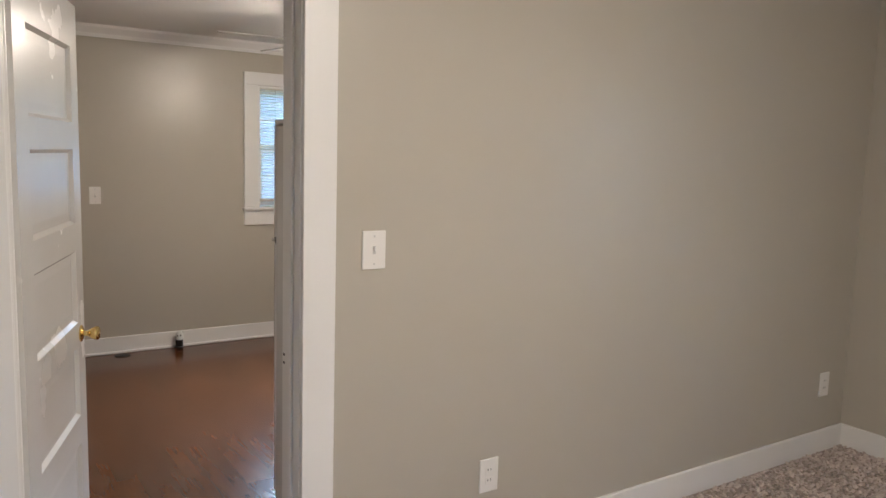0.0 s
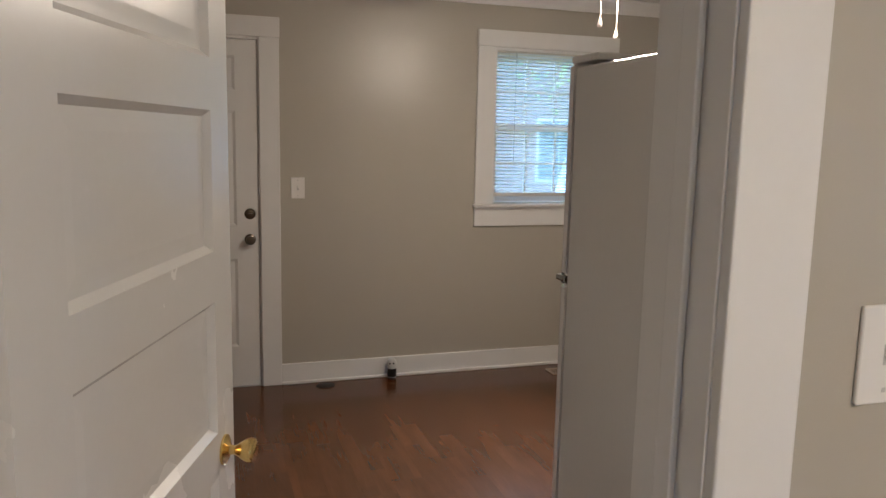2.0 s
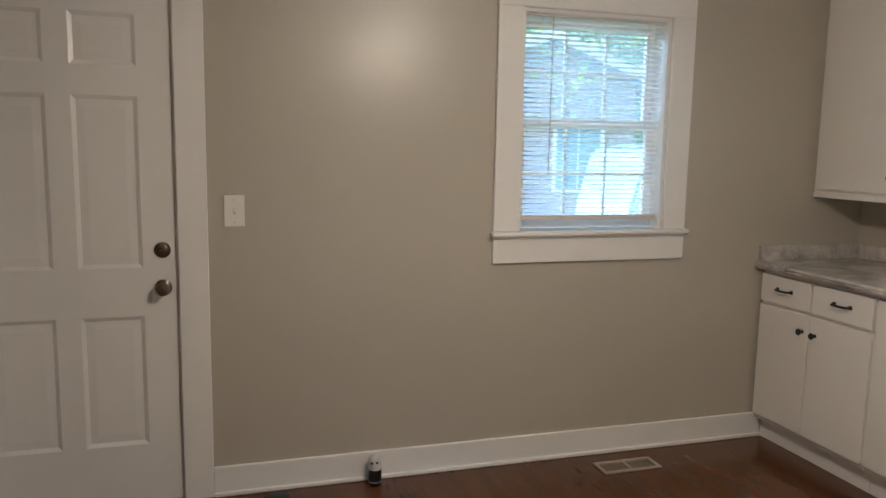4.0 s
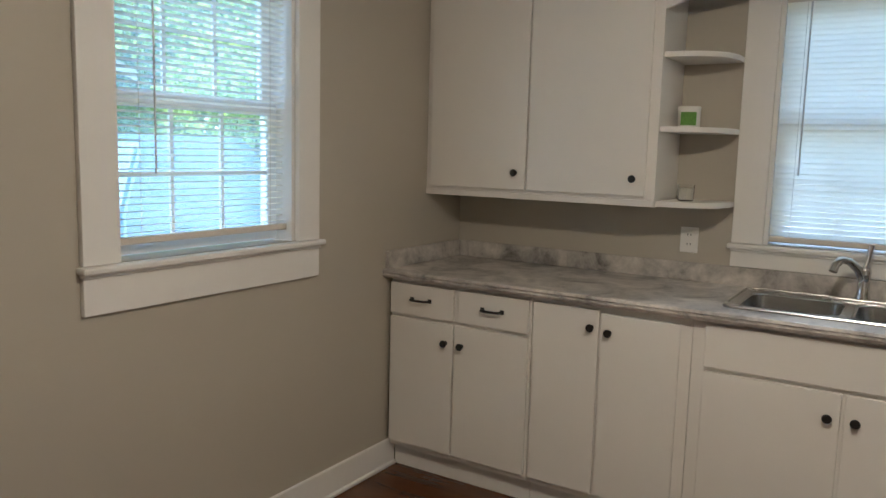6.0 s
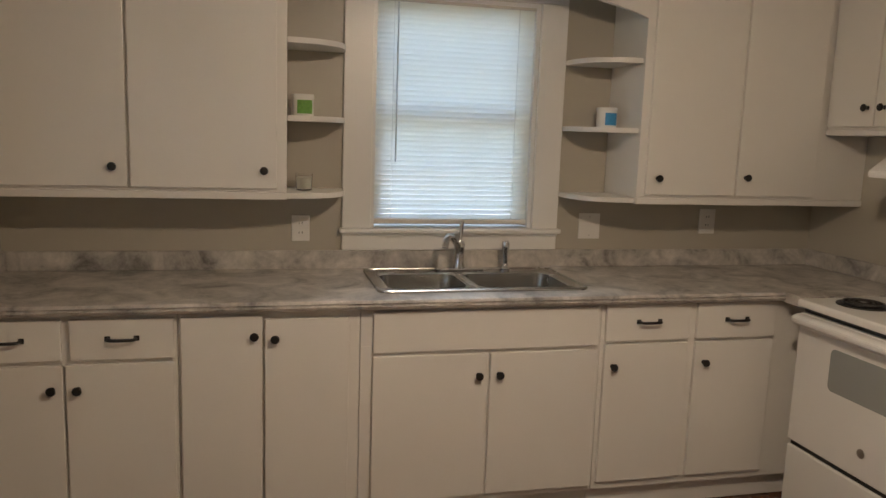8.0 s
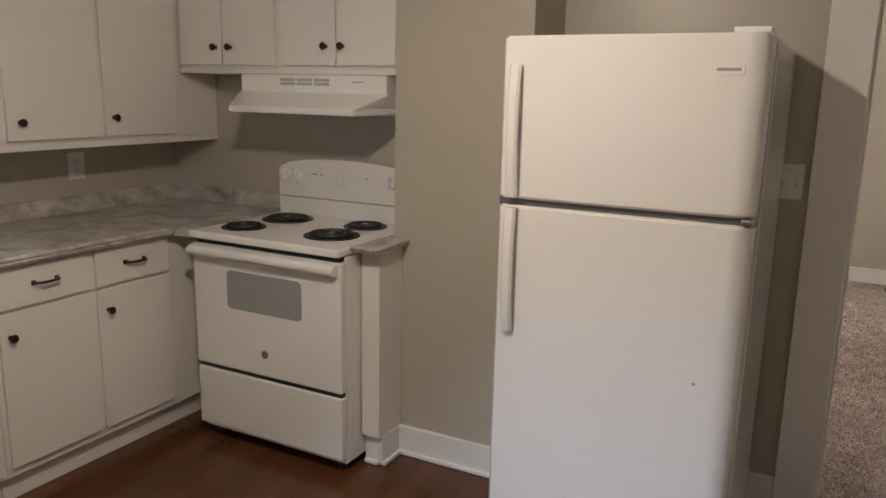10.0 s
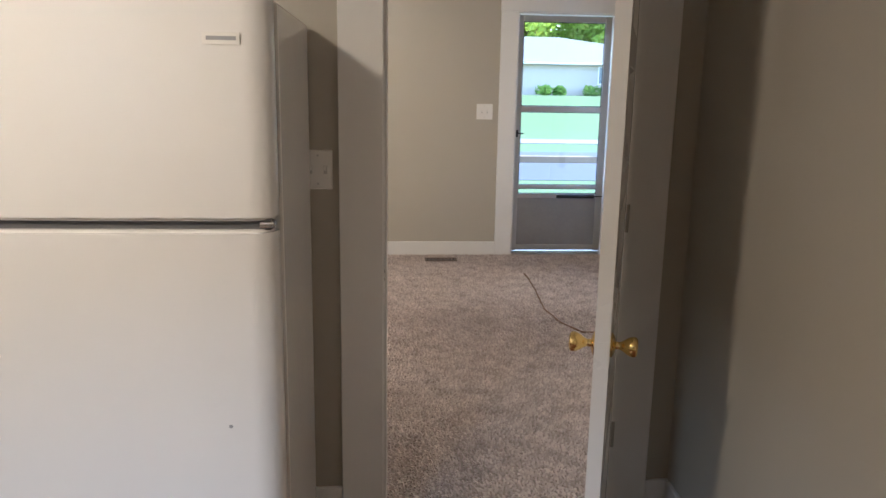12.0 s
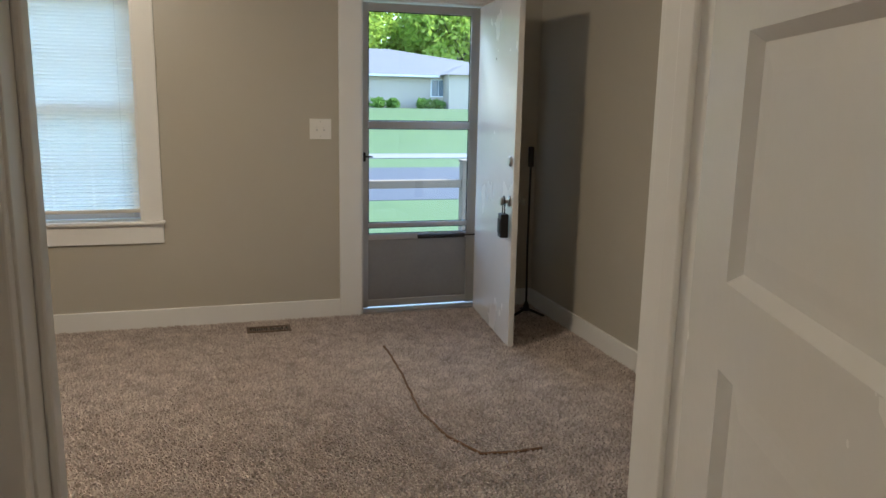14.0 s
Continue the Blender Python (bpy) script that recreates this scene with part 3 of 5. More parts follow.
part("shackle", tube(bmesh.new(), [(-0.022, 0, 0.165), (-0.022, 0, 0.235), (-0.014, 0, 0.262), (0, 0, 0.27), (0.014, 0, 0.262), (0.022, 0, 0.235), (0.022, 0, 0.165)], 0.005), BLACK, lb, local=True)
part("dial_cover", B(-0.026, 0.026, -0.028, -0.023, 0.055, 0.14, bevel=0.002), DARKP, lb, local=True)


# ---- windows ----
def to_wall(axis, face, out):
    """Frame of a window wall: u along the wall, d outwards from the inner face, z up; gives box() corners."""
    def put(bm, u0, u1, d0, d1, z0, z1, bevel=0.0):
        c0, c1 = sorted((face + out * d0, face + out * d1))
        if axis == "x":
            return box(bm, u0, u1, c0, c1, z0, z1, bevel)
        return box(bm, c0, c1, u0, u1, z0, z1, bevel)
    return put


def window(name, axis, face, out, o, cas=(0.115, 0.115), head=0.10, sill=0.04, apron=0.12, muntins=2, cas_top=True):
    u0, u1, z0, z1 = o
    put = to_wall(axis, face, out)
    t = thing(name, ((u0 if axis == "x" else face), (face if axis == "x" else u0), z0),
              label="double-hung white window with wide painted casing and sill", category="window", kind="structure")
    part("casing", put(bmesh.new(), u0 - cas[0], u0, -0.02, 0, z0, z1, 0.003), TRIM, t)
    part("casing", put(bmesh.new(), u1, u1 + cas[1], -0.02, 0, z0, z1, 0.003), TRIM, t)
    part("casing_head", put(bmesh.new(), u0 - cas[0], u1 + cas[1], -0.02, 0, z1 + 0.001, z1 + head, 0.003), TRIM, t)
    s = bmesh.new()
    put(s, u0 - cas[0] - 0.012, u1 + cas[1] + 0.012, -sill - 0.005, 0.0, z0 - 0.022, z0 - 0.001, 0.006)
    put(s, u0 - cas[0] - 0.002, u1 + cas[1] + 0.002, -sill + 0.012, 0.0, z0 - 0.034, z0 - 0.022, 0.004)
    put(s, u0, u1, 0.0, 0.14, z0 - 0.022, z0 - 0.001)
    part("window_sill", s, TRIM, t)
    part("apron", put(bmesh.new(), u0 - cas[0], u1 + cas[1], -0.018, 0, z0 - 0.022 - apron, z0 - 0.034, 0.003), TRIM, t)
    fr = bmesh.new()
    put(fr, u0, u0 + 0.016, 0.0, T, z0, z1)
    put(fr, u1 - 0.016, u1, 0.0, T, z0, z1)
    put(fr, u0 + 0.016, u1 - 0.016, 0.0, T, z1 - 0.016, z1)
    part("window_frame", fr, TRIM, t)
    mid = z0 + (z1 - z0) * 0.485
    for d, za, zb, lab in ((0.105, mid - 0.005, z1 - 0.016, "upper"), (0.075, z0 + 0.005, mid + 0.03, "lower")):
        sb = bmesh.new()
        ua, ub = u0 + 0.017, u1 - 0.017
        w = 0.042
        put(sb, ua, ua + w, d, d + 0.028, za, zb, 0.003)
        put(sb, ub - w, ub, d, d + 0.028, za, zb, 0.003)
        put(sb, ua + w, ub - w, d, d + 0.028, za, za + w, 0.003)
        put(sb, ua + w, ub - w, d, d + 0.028, zb - w, zb, 0.003)
        sash = part("sash", sb, VINYL, t)
        iw = (ub - ua - 2 * w)
        for k in range(muntins):
            um = ua + w + iw * (k + 1) / (muntins + 1)
            part("muntin", put(bmesh.new(), um - 0.006, um + 0.006, d + 0.008, d + 0.02, za + w, zb - w), VINYL, sash)
        if muntins:
            zm = (za + zb) / 2
            part("muntin", put(bmesh.new(), ua + w, ub - w, d + 0.0085, d + 0.0195, zm - 0.006, zm + 0.006), VINYL, sash)
        g = part("pane", put(bmesh.new(), ua + w - 0.004, ub - w + 0.004, d + 0.012, d + 0.015, za + w - 0.004, zb - w + 0.004), HAZED, sash, "glass pane with a pale haze put into it")
        g.visible_shadow = False
    return t


def blind(axis, face, out, u0, u1, zb, zt, d, tilt, label, wand=None, pitch=0.021, cords=(0.12, 0.88)):
    """A mini blind: head rail, curved slats, bottom rail, ladder cords and tilt wand."""
    put = to_wall(axis, face, out)
    t = thing("window_blind", ((u0 if axis == "x" else face), (face if axis == "x" else u0), zb), label=label, category="blind")
    part("head_rail", put(bmesh.new(), u0, u1, d - 0.014, d + 0.014, zt - 0.026, zt, 0.002), BRAIL, t)
    part("bottom_rail", put(bmesh.new(), u0, u1, d - 0.013, d + 0.013, zb, zb + 0.022, 0.004), BRAIL, t, "cream bottom rail")
    b = bmesh.new()
    prof = [(-0.0128, -0.0008), (-0.0045, 0.0012), (0.0045, 0.0012), (0.0128, -0.0008)]
    ca, sa = math.cos(radians(tilt)), math.sin(radians(tilt))
    rows = []
    for end in (u0 + 0.004, u1 - 0.004):
        ring = []
        for q, zz in prof:
            dd, z = q * ca - zz * sa, q * sa + zz * ca
            p = (end, face + out * (d + dd), z) if axis == "x" else (face + out * (d + dd), end, z)
            ring.append(b.verts.new(p))
        rows.append(ring)
    for k in range(3):
        b.faces.new((rows[0][k], rows[0][k + 1], rows[1][k + 1], rows[1][k]))
    me = mesh_of("slat", b, SLAT)
    for f in me.polygons:
        f.use_smooth = True
    me.transform(POSE[t.name].to_3x3().to_4x4().inverted() @ Matrix.Translation(-Vector((*POSE[t.name].translation[:2], 0))))
    n = int((zt - 0.03 - zb - 0.03) / pitch)
    for k in range(n + 1):
        s = new("slat", me)
        s.parent = t
        s.location = (0, 0, 0.034 + k * (zt - 0.036 - zb - 0.034) / n)
        POSE[s.name] = POSE[t.name]
    for c in cords:
        u = u0 + (u1 - u0) * c
        part("cord", put(bmesh.new(), u - 0.0009, u + 0.0009, d - 0.0145, d - 0.0135, zb + 0.02, zt - 0.02), BRAIL, t)
    if wand:
        uw, zw = wand
        w0 = (uw, face + out * (d - 0.024)) if axis == "x" else (face + out * (d - 0.024), uw)
        part("wand", tube(bmesh.new(), [(*w0, zw), (*w0, zt - 0.03)], 0.0032, 8), CORD, t, "grey plastic tilt wand")
    return t


window("window_kitchen_north", "x", YN, 1, NW)
window("window_kitchen_east", "y", XE, 1, EW, cas=(0.12, 0.12), apron=0.074)
window("window_living_south", "x", YS, -1, SW, apron=0.12)
window("window_living_east", "y", LE, 1, LEW, apron=0.12)
blind("x", YN, 1, NW[0] + 0.018, NW[1] - 0.018, 1.118, 2.035, 0.035, -14, "white open mini blind lowered over the window", wand=(2.165, 1.33))
blind("y", XE, 1, EW[0] + 0.004, EW[1] - 0.004, 1.092, 2.048, 0.03, -56, "white mostly closed mini blind over the sink window", wand=(2.085, 1.36))
blind("x", YS, -1, SW[0] + 0.004, SW[1] - 0.004, 0.735, 2.058, 0.03, -54, "white nearly closed mini blind in the living-room window", wand=None)

# ---- storm door ----
sd = thing("storm_door", (FD[1], YS - 0.075, 0.012), label="grey aluminium storm door with two glass panels and kick panel", category="storm door", kind="structure")
y0, y1 = YS - 0.09, YS - 0.062
xa, xb = FD[0] + 0.014, FD[1] - 0.014
gx0, gx1 = xa + 0.075, xb - 0.045
part("frame", B(xa, gx0, y0, y1, 0.03, 2.058, bevel=0.003), ALU, sd)
part("frame", B(gx1, xb, y0, y1, 0.03, 2.058, bevel=0.003), ALU, sd)
part("frame", B(gx0, gx1, y0, y1, 2.005, 2.058, bevel=0.003), ALU, sd)
part("frame", B(gx0, gx1, y0, y1, 0.036, 0.085, bevel=0.003), ALU, sd)
part("rail", B(gx0, gx1, y0 - 0.004, y1 + 0.006, 1.256, 1.305, bevel=0.004), ALU, sd)
part("rail", B(gx0, gx1, y0, y1 + 0.004, 0.590, 0.622, bevel=0.004), ALU, sd)
part("rail", B(gx0, gx1, y0, y1 + 0.002, 0.505, 0.545, bevel=0.003), ALU, sd)
part("kick_panel", B(gx0, gx1, y0 + 0.008, y1 - 0.008, 0.085, 0.505), KICKM, sd, "scuffed grey metal kick panel")
for z0, z1 in ((0.545, 0.59), (0.622, 1.256), (1.305, 2.005)):
    g = part("pane", B(gx0, gx1, y0 + 0.012, y0 + 0.016, z0, z1), GLASS, sd, "clear glass panel")
    g.visible_shadow = False
    gs = bmesh.new()
    for p, q, r, s in ((gx0, gx0 + 0.006, z0, z1), (gx1 - 0.006, gx1, z0, z1), (gx0 + 0.006, gx1 - 0.006, z0, z0 + 0.006), (gx0 + 0.006, gx1 - 0.006, z1 - 0.006, z1)):
        box(gs, p, q, y0 + 0.017, y0 + 0.022, r, s)
    part("gasket", gs, DARKP, sd, "black rubber gasket")
c = bmesh.new()
tube(c, [(-1.035, y1 + 0.03, 0.525), (-0.70, y1 + 0.03, 0.525)], 0.015, 12)
tube(c, [(-1.12, y1 + 0.03, 0.527), (-1.035, y1 + 0.03, 0.525)], 0.005, 8)
part("closer", c, BLACK, sd, "black door closer tube")
part("latch", B(-0.337, -0.318, y1, y1 + 0.03, 1.04, 1.10, bevel=0.004), BLACK, sd, "black latch")
part("latch_lever", B(-0.385, -0.322, y1 + 0.018, y1 + 0.03, 1.066, 1.078, bevel=0.004), BLACK, sd, "black latch lever")
part("sill_plate", extrude_poly(bmesh.new(), [(YS - T, -0.01), (YS - T, 0.012), (YS - 0.05, 0.028), (YS - 0.002, 0.014), (YS - 0.002, -0.01)], "x", FD[0] + 0.013, FD[1] - 0.013), ALU, sd, "worn aluminium sill")

# ---- kitchen cabinets ----
XF = 3.347          # face frames of the base units
XD = 3.330          # fronts of their doors


def cab_knob(parent, x, y, z, axis):
    prof = [(0.009, 0), (0.007, 0.004), (0.006, 0.012), (0.013, 0.017), (0.0155, 0.022), (0.013, 0.027), (0, 0.029)]
    return part("knob", lathe(bmesh.new(), prof, (x, y, z), axis, 16), BLACK, parent, "small black knob", smooth=True)


def bar_pull(parent, x, y, z, length=0.10):
    bm = bmesh.new()
    h = length / 2
    tube(bm, [(x, y - h + 0.006, z), (x - 0.022, y - h + 0.010, z), (x - 0.028, y - h + 0.02, z), (x - 0.030, y, z), (x - 0.028, y + h - 0.02, z), (x - 0.022, y + h - 0.010, z), (x, y + h - 0.006, z)], 0.0055, 8)
    box(bm, x - 0.004, x, y - h - 0.004, y - h + 0.014, z - 0.009, z + 0.009, 0.002)
    box(bm, x - 0.004, x, y + h - 0.014, y + h + 0.004, z - 0.009, z + 0.009, 0.002)
    return part("handle", bm, BLACK, parent, "black bar handle", smooth=True)


def base_unit(y0, y1, doors, drawers, panels=(), label="", top=0.862):
    """doors: (y0, y1, z0, z1, knob y, knob z); drawers: (y0, y1, z0, z1)."""
    t = thing("base_cabinet", ((XF + XE) / 2, (y0 + y1) / 2, 0), label=label, category="cabinet", group="base cabinets under the worktop")
    bm = bmesh.new()
    box(bm, XF, XE - 0.006, y0 + 0.001, y1 - 0.001, 0.105, top, 0.002)
    part("body", bm, CABP, t)
    if top < 0.862:
        part("face_frame", B(XF, XF + 0.02, y0 + 0.001, y1 - 0.001, top, 0.862), CABP, t)
    part("plinth", B(3.388, 3.405, y0 + 0.001, y1 - 0.001, 0, 0.105, bevel=0.002), TRIM, t)
    for a, b, z0, z1, ky, kz in doors:
        d = part("door", B(XD, XF - 0.001, a + 0.002, b - 0.002, z0, z1, bevel=0.0035), CABP, t)
        cab_knob(d, XD, ky, kz, "-x")
    for a, b, z0, z1 in drawers:
        d = part("drawer_front", B(XD, XF - 0.001, a + 0.002, b - 0.002, z0, z1, bevel=0.0035), CABP, t)
        bar_pull(d, XD, (a + b) / 2, (z0 + z1) / 2 + 0.004)
    for a, b, z0, z1 in panels:
        part("false_front", B(XD, XF - 0.001, a + 0.002, b - 0.002, z0, z1, bevel=0.0035), CABP, t)
    return t


base_unit(2.917, 3.600, [(3.272, 3.598, 0.130, 0.698, 3.306, 0.618), (2.925, 3.268, 0.130, 0.698, 3.228, 0.616)],
          [(3.272, 3.598, 0.712, 0.850), (2.925, 3.252, 0.712, 0.850)], label="white base cabinet with two drawers over two doors")
base_unit(2.300, 2.917, [(2.637, 2.909, 0.130, 0.850, 2.666, 0.781), (2.338, 2.633, 0.130, 0.838, 2.597, 0.770)], [], label="white base cabinet with two full-height doors")
base_unit(1.372, 2.300, [(1.822, 2.257, 0.130, 0.688, 1.860, 0.606), (1.386, 1.816, 0.130, 0.688, 1.780, 0.606)], [],
          [(1.386, 2.257, 0.702, 0.855)], label="white sink cabinet with false front and two doors", top=0.725)
base_unit(0.01, 1.372, [(0.994, 1.358, 0.140, 0.704, 1.321, 0.618), (0.610, 0.968, 0.140, 0.704, 0.924, 0.620)],
          [(0.994, 1.358, 0.716, 0.862), (0.610, 0.968, 0.716, 0.862)], label="white corner base cabinet with two drawers and doors beside the stove")

# worktop with a cut-out for the sink
SX0, SX1, SY0, SY1 = 3.402, 3.862, 1.397, 2.228
wt = thing("worktop", (3.6, 1.8, 0.865), label="grey marble-pattern laminate worktop with low backsplash", category="worktop")
bm = bmesh.new()
Z0, Z1 = 0.866, 0.905
edge = [(3.318, Z0), (3.300, Z0 + 0.006), (3.294, Z0 + 0.016), (3.302, Z0 + 0.022), (3.294, Z0 + 0.028), (3.300, Z1 - 0.002), (3.312, Z1)]
extrude_poly(bm, edge + [(3.322, Z1), (3.322, Z0)], "y", 0.60, YN)
part("front_edge", bm, MARBLE, wt, "moulded laminate front edge")
part("top", grid_slab([3.214, 3.322, SX0 + 0.02, SX1 - 0.02, XE], [0.0, 0.60, SY0 + 0.02, SY1 - 0.02, YN], Z0, Z1,
                      [(SX0 + 0.02, SX1 - 0.02, SY0 + 0.02, SY1 - 0.02), (3.214, 3.322, 0.60, YN)], "z"), MARBLE, wt)
part("backsplash", B(XE - 0.018, XE, 0.018, YN - 0.018, Z1, 0.982, bevel=0.003), MARBLE, wt)
part("backsplash", B(3.312, XE, YN - 0.018, YN, Z1, 0.982, bevel=0.003), MARBLE, wt)
part("backsplash", B(3.214, XE, 0.0, 0.018, Z1, 0.982, bevel=0.003), MARBLE, wt)

# sink
sk = thing("sink", (3.63, 1.81, 0.905), label="double-bowl stainless steel drop-in sink", category="sink")
bowls = [(1.452, 1.826), (1.862, 2.182)]
bx0, bx1 = 3.452, 3.760
zr = 0.911
rim = grid_slab([SX0, bx0, bx1, SX1], [SY0, *bowls[0], *bowls[1], SY1], 0.9052, zr, [(bx0, bx1, *b) for b in bowls], "z")


def rounded(x0, x1, ya, yb, r, n=5):
    pts = []
    for cx, cy, a in ((x1 - r, yb - r, 0), (x0 + r, yb - r, 90), (x0 + r, ya + r, 180), (x1 - r, ya + r, 270)):
        for k in range(n + 1):
            w = radians(a + 90 * k / n)
            pts.append((cx + r * math.cos(w), cy + r * math.sin(w)))
    return pts


corners = [e for e in rim.edges if abs(e.verts[0].co.z - e.verts[1].co.z) > 0.004 and min(abs(e.verts[0].co.x - SX0), abs(e.verts[0].co.x - SX1)) < 1e-4 and min(abs(e.verts[0].co.y - SY0), abs(e.verts[0].co.y - SY1)) < 1e-4]
bmesh.ops.bevel(rim, geom=corners, offset=0.04, segments=5, profile=0.5, affect="EDGES")
loop = rounded(SX0 + 0.004, SX1 - 0.004, SY0 + 0.004, SY1 - 0.004, 0.036)
tube(rim, [(x, y, zr) for x, y in loop + loop[:2]], 0.0045, 8)
part("rim", rim, STEEL, sk)
for ya, yb in bowls:
    b = bmesh.new()
    rings = []
    for ins, z, r in ((-0.004, zr + 0.0008, 0.002), (-0.002, zr + 0.0012, 0.05), (0.004, zr - 0.004, 0.05), (0.012, 0.80, 0.055), (0.022, 0.752, 0.055), (0.05, 0.738, 0.05), (0.10, 0.734, 0.03)):
        rings.append([b.verts.new((x, y, z)) for x, y in rounded(bx0 + ins, bx1 - ins, ya + ins, yb - ins, r)])
    for p, q in zip(rings, rings[1:]):
        n = len(p)
        for k in range(n):
            b.faces.new((p[k], p[(k + 1) % n], q[(k + 1) % n], q[k]))
    b.faces.new(rings[-1])
    bowl = part("bowl", b, STEEL, sk, "deep brushed steel bowl", smooth=True)
    part("drain", lathe(bmesh.new(), [(0.042, 0), (0.042, 0.003), (0.034, 0.004), (0.030, 0.001), (0, 0.001)], ((bx0 + bx1) / 2, (ya + yb) / 2, 0.7345)), CHROME, bowl, "chrome drain", smooth=True)

fa = thing("faucet", (3.815, 1.82, zr), label="chrome single-lever kitchen faucet behind the sink", category="faucet")
part("deck_plate", B(3.792, 3.838, 1.715, 1.925, zr, zr + 0.012, bevel=0.005), CHROME, fa)
part("body", lathe(bmesh.new(), [(0.026, 0), (0.025, 0.01), (0.021, 0.02), (0.021, 0.085), (0.024, 0.10), (0.018, 0.115), (0, 0.118)], (3.815, 1.82, zr + 0.012)), CHROME, fa, smooth=True)
part("spout", tube(bmesh.new(), [(3.812, 1.823, 0.985), (3.795, 1.84, 1.03), (3.765, 1.868, 1.062), (3.732, 1.893, 1.068), (3.705, 1.908, 1.05), (3.695, 1.913, 1.028)], 0.0145, 12), CHROME, fa, smooth=True)
part("lever", tube(bmesh.new(), [(3.815, 1.82, 1.035), (3.828, 1.812, 1.075), (3.838, 1.806, 1.118)], 0.0075, 10, 1.35), CHROME, fa, smooth=True)
sp = thing("side_sprayer", (3.815, 1.615, zr), label="small chrome side sprayer on the sink deck", category="sprayer")
part("base", lathe(bmesh.new(), [(0.022, 0), (0.022, 0.008), (0.015, 0.014), (0.012, 0.03), (0, 0.03)], (3.815, 1.615, zr)), CHROME, sp, smooth=True)
part("head", lathe(bmesh.new(), [(0.011, 0), (0.013, 0.04), (0.016, 0.07), (0.018, 0.085), (0.012, 0.098), (0, 0.10)], (3.815, 1.615, zr + 0.028)), CHROME, sp, smooth=True)

# wall cabinets on the east wall
XU = 3.622


def wall_unit_e(y0, y1, doors, label, open_side):
    t = thing("wall_cabinet", ((XU + XE) / 2, (y0 + y1) / 2, 1.235), label=label, category="cabinet", group="wall cabinets")
    part("body", B(XU, XE - 0.001, y0, y1, 1.250, HC - 0.002, bevel=0.002), CABP, t)
    part("bottom_ledge", B(XU - 0.006, XE - 0.002, y0, y1, 1.222, 1.2495, bevel=0.003), CABP, t)
    for a, b, ky, kz in doors:
        d = part("door", B(XU - 0.017, XU - 0.0005, a + 0.001, b - 0.001, 1.262, 2.290, bevel=0.0035), CABP, t)
        cab_knob(d, XU - 0.017, ky, kz, "-x")
    return t


wall_unit_e(2.548, YN - 0.001, [(3.101, 3.588, 3.149, 1.335), (2.584, 3.094, 2.631, 1.330)], "white wall cabinet with two tall flat doors", -1)
wall_unit_e(0.001, 1.118, [(0.676, 1.086, 1.034, 1.332), (0.266, 0.658, 0.617, 1.342)], "white corner wall cabinet with two tall flat doors", 1)


def corner_shelf(y_in, y_out, z, label):
    """A quarter-round end shelf between a cabinet's side and the window casing."""
    t = []
    s = 1 if y_out > y_in else -1
    depth0, depth1 = 0.295, 0.10
    n = 10
    out = [(XE, y_in)]
    L = abs(y_out - y_in)
    for k in range(n + 1):
        a = k / n
        out.append((XE - (depth1 + (depth0 - depth1) * math.sqrt(max(0, 1 - a ** 2.2))), y_in + s * L * a))
    out.append((XE, y_out))
    bm = extrude_poly(bmesh.new(), out, "z", z - 0.020, z)
    return single("corner_shelf", bm, CABP, label, "shelf", "curved end shelves beside the sink window")


for z in (1.245, 1.535, 1.818):
    corner_shelf(2.546, 2.312, z, "white curved end shelf beside the sink window")
    corner_shelf(1.120, 1.344, z, "white curved end shelf beside the sink window")
# arched board above the sink window
arch = [(1.119, HC - 0.002), (2.547, HC - 0.002)]
for k in range(21):
    a = k / 20
    y = 2.547 - (2.547 - 1.119) * a
    arch.append((y, 1.975 + 0.105 * math.sin(math.pi * a) ** 0.8))
single("arched_valance", extrude_poly(bmesh.new(), arch, "x", XU - 0.002, XU + 0.018), CABP, "white arched valance board above the sink window", "valance")

# wall cabinets over the stove
hcab = thing("wall_cabinet", (3.03, 0.11, 1.535), label="white short wall cabinet with four doors over the range hood", category="cabinet", group="wall cabinets")
part("body", B(2.424, XU - 0.008, 0.001, 0.225, 1.560, HC - 0.002, bevel=0.002), CABP, hcab)
part("bottom_ledge", B(2.424, XU - 0.008, 0.002, 0.233, 1.536, 1.5595, bevel=0.003), CABP, hcab)
for a, b, kx in ((3.346, 3.604, 3.380), (3.048, 3.342, 3.294), (2.734, 3.018, 2.781), (2.448, 2.730, 2.698)):
    d = part("door", B(a + 0.001, b - 0.001, 0.226, 0.242, 1.572, 2.290, bevel=0.0035), CABP, hcab)
    cab_knob(d, kx, 0.242, 1.648, "y")

# range hood
rh = thing("range_hood", (2.85, 0.2, 1.38), label="white under-cabinet range hood with a vent grille", category="range hood")
bm = bmesh.new()
box(bm, 2.492, 3.245, 0.004, 0.235, 1.455, 1.535, 0.004)
part("housing", bm, ENAMEL, rh)
bm = bmesh.new()
top = [(2.475, 0.004), (3.255, 0.004), (3.255, 0.236), (2.475, 0.236)]
low = [(2.448, 0.004), (3.255, 0.004), (3.165, 0.405), (2.540, 0.405)]
vt = [bm.verts.new((x, y, 1.462)) for x, y in top]
vl = [bm.verts.new((x, y, 1.402)) for x, y in low]
vb = [bm.verts.new((x, y, 1.378)) for x, y in low]
for p, q in ((vt, vl), (vl, vb)):
    for k in range(4):
        bm.faces.new((p[k], p[(k + 1) % 4], q[(k + 1) % 4], q[k]))
bm.faces.new(vt)
bm.faces.new(vb[::-1])
bmesh.ops.bevel(bm, geom=bm.edges[:], offset=0.004, segments=2, affect="EDGES")
part("canopy", bm, ENAMEL, rh)
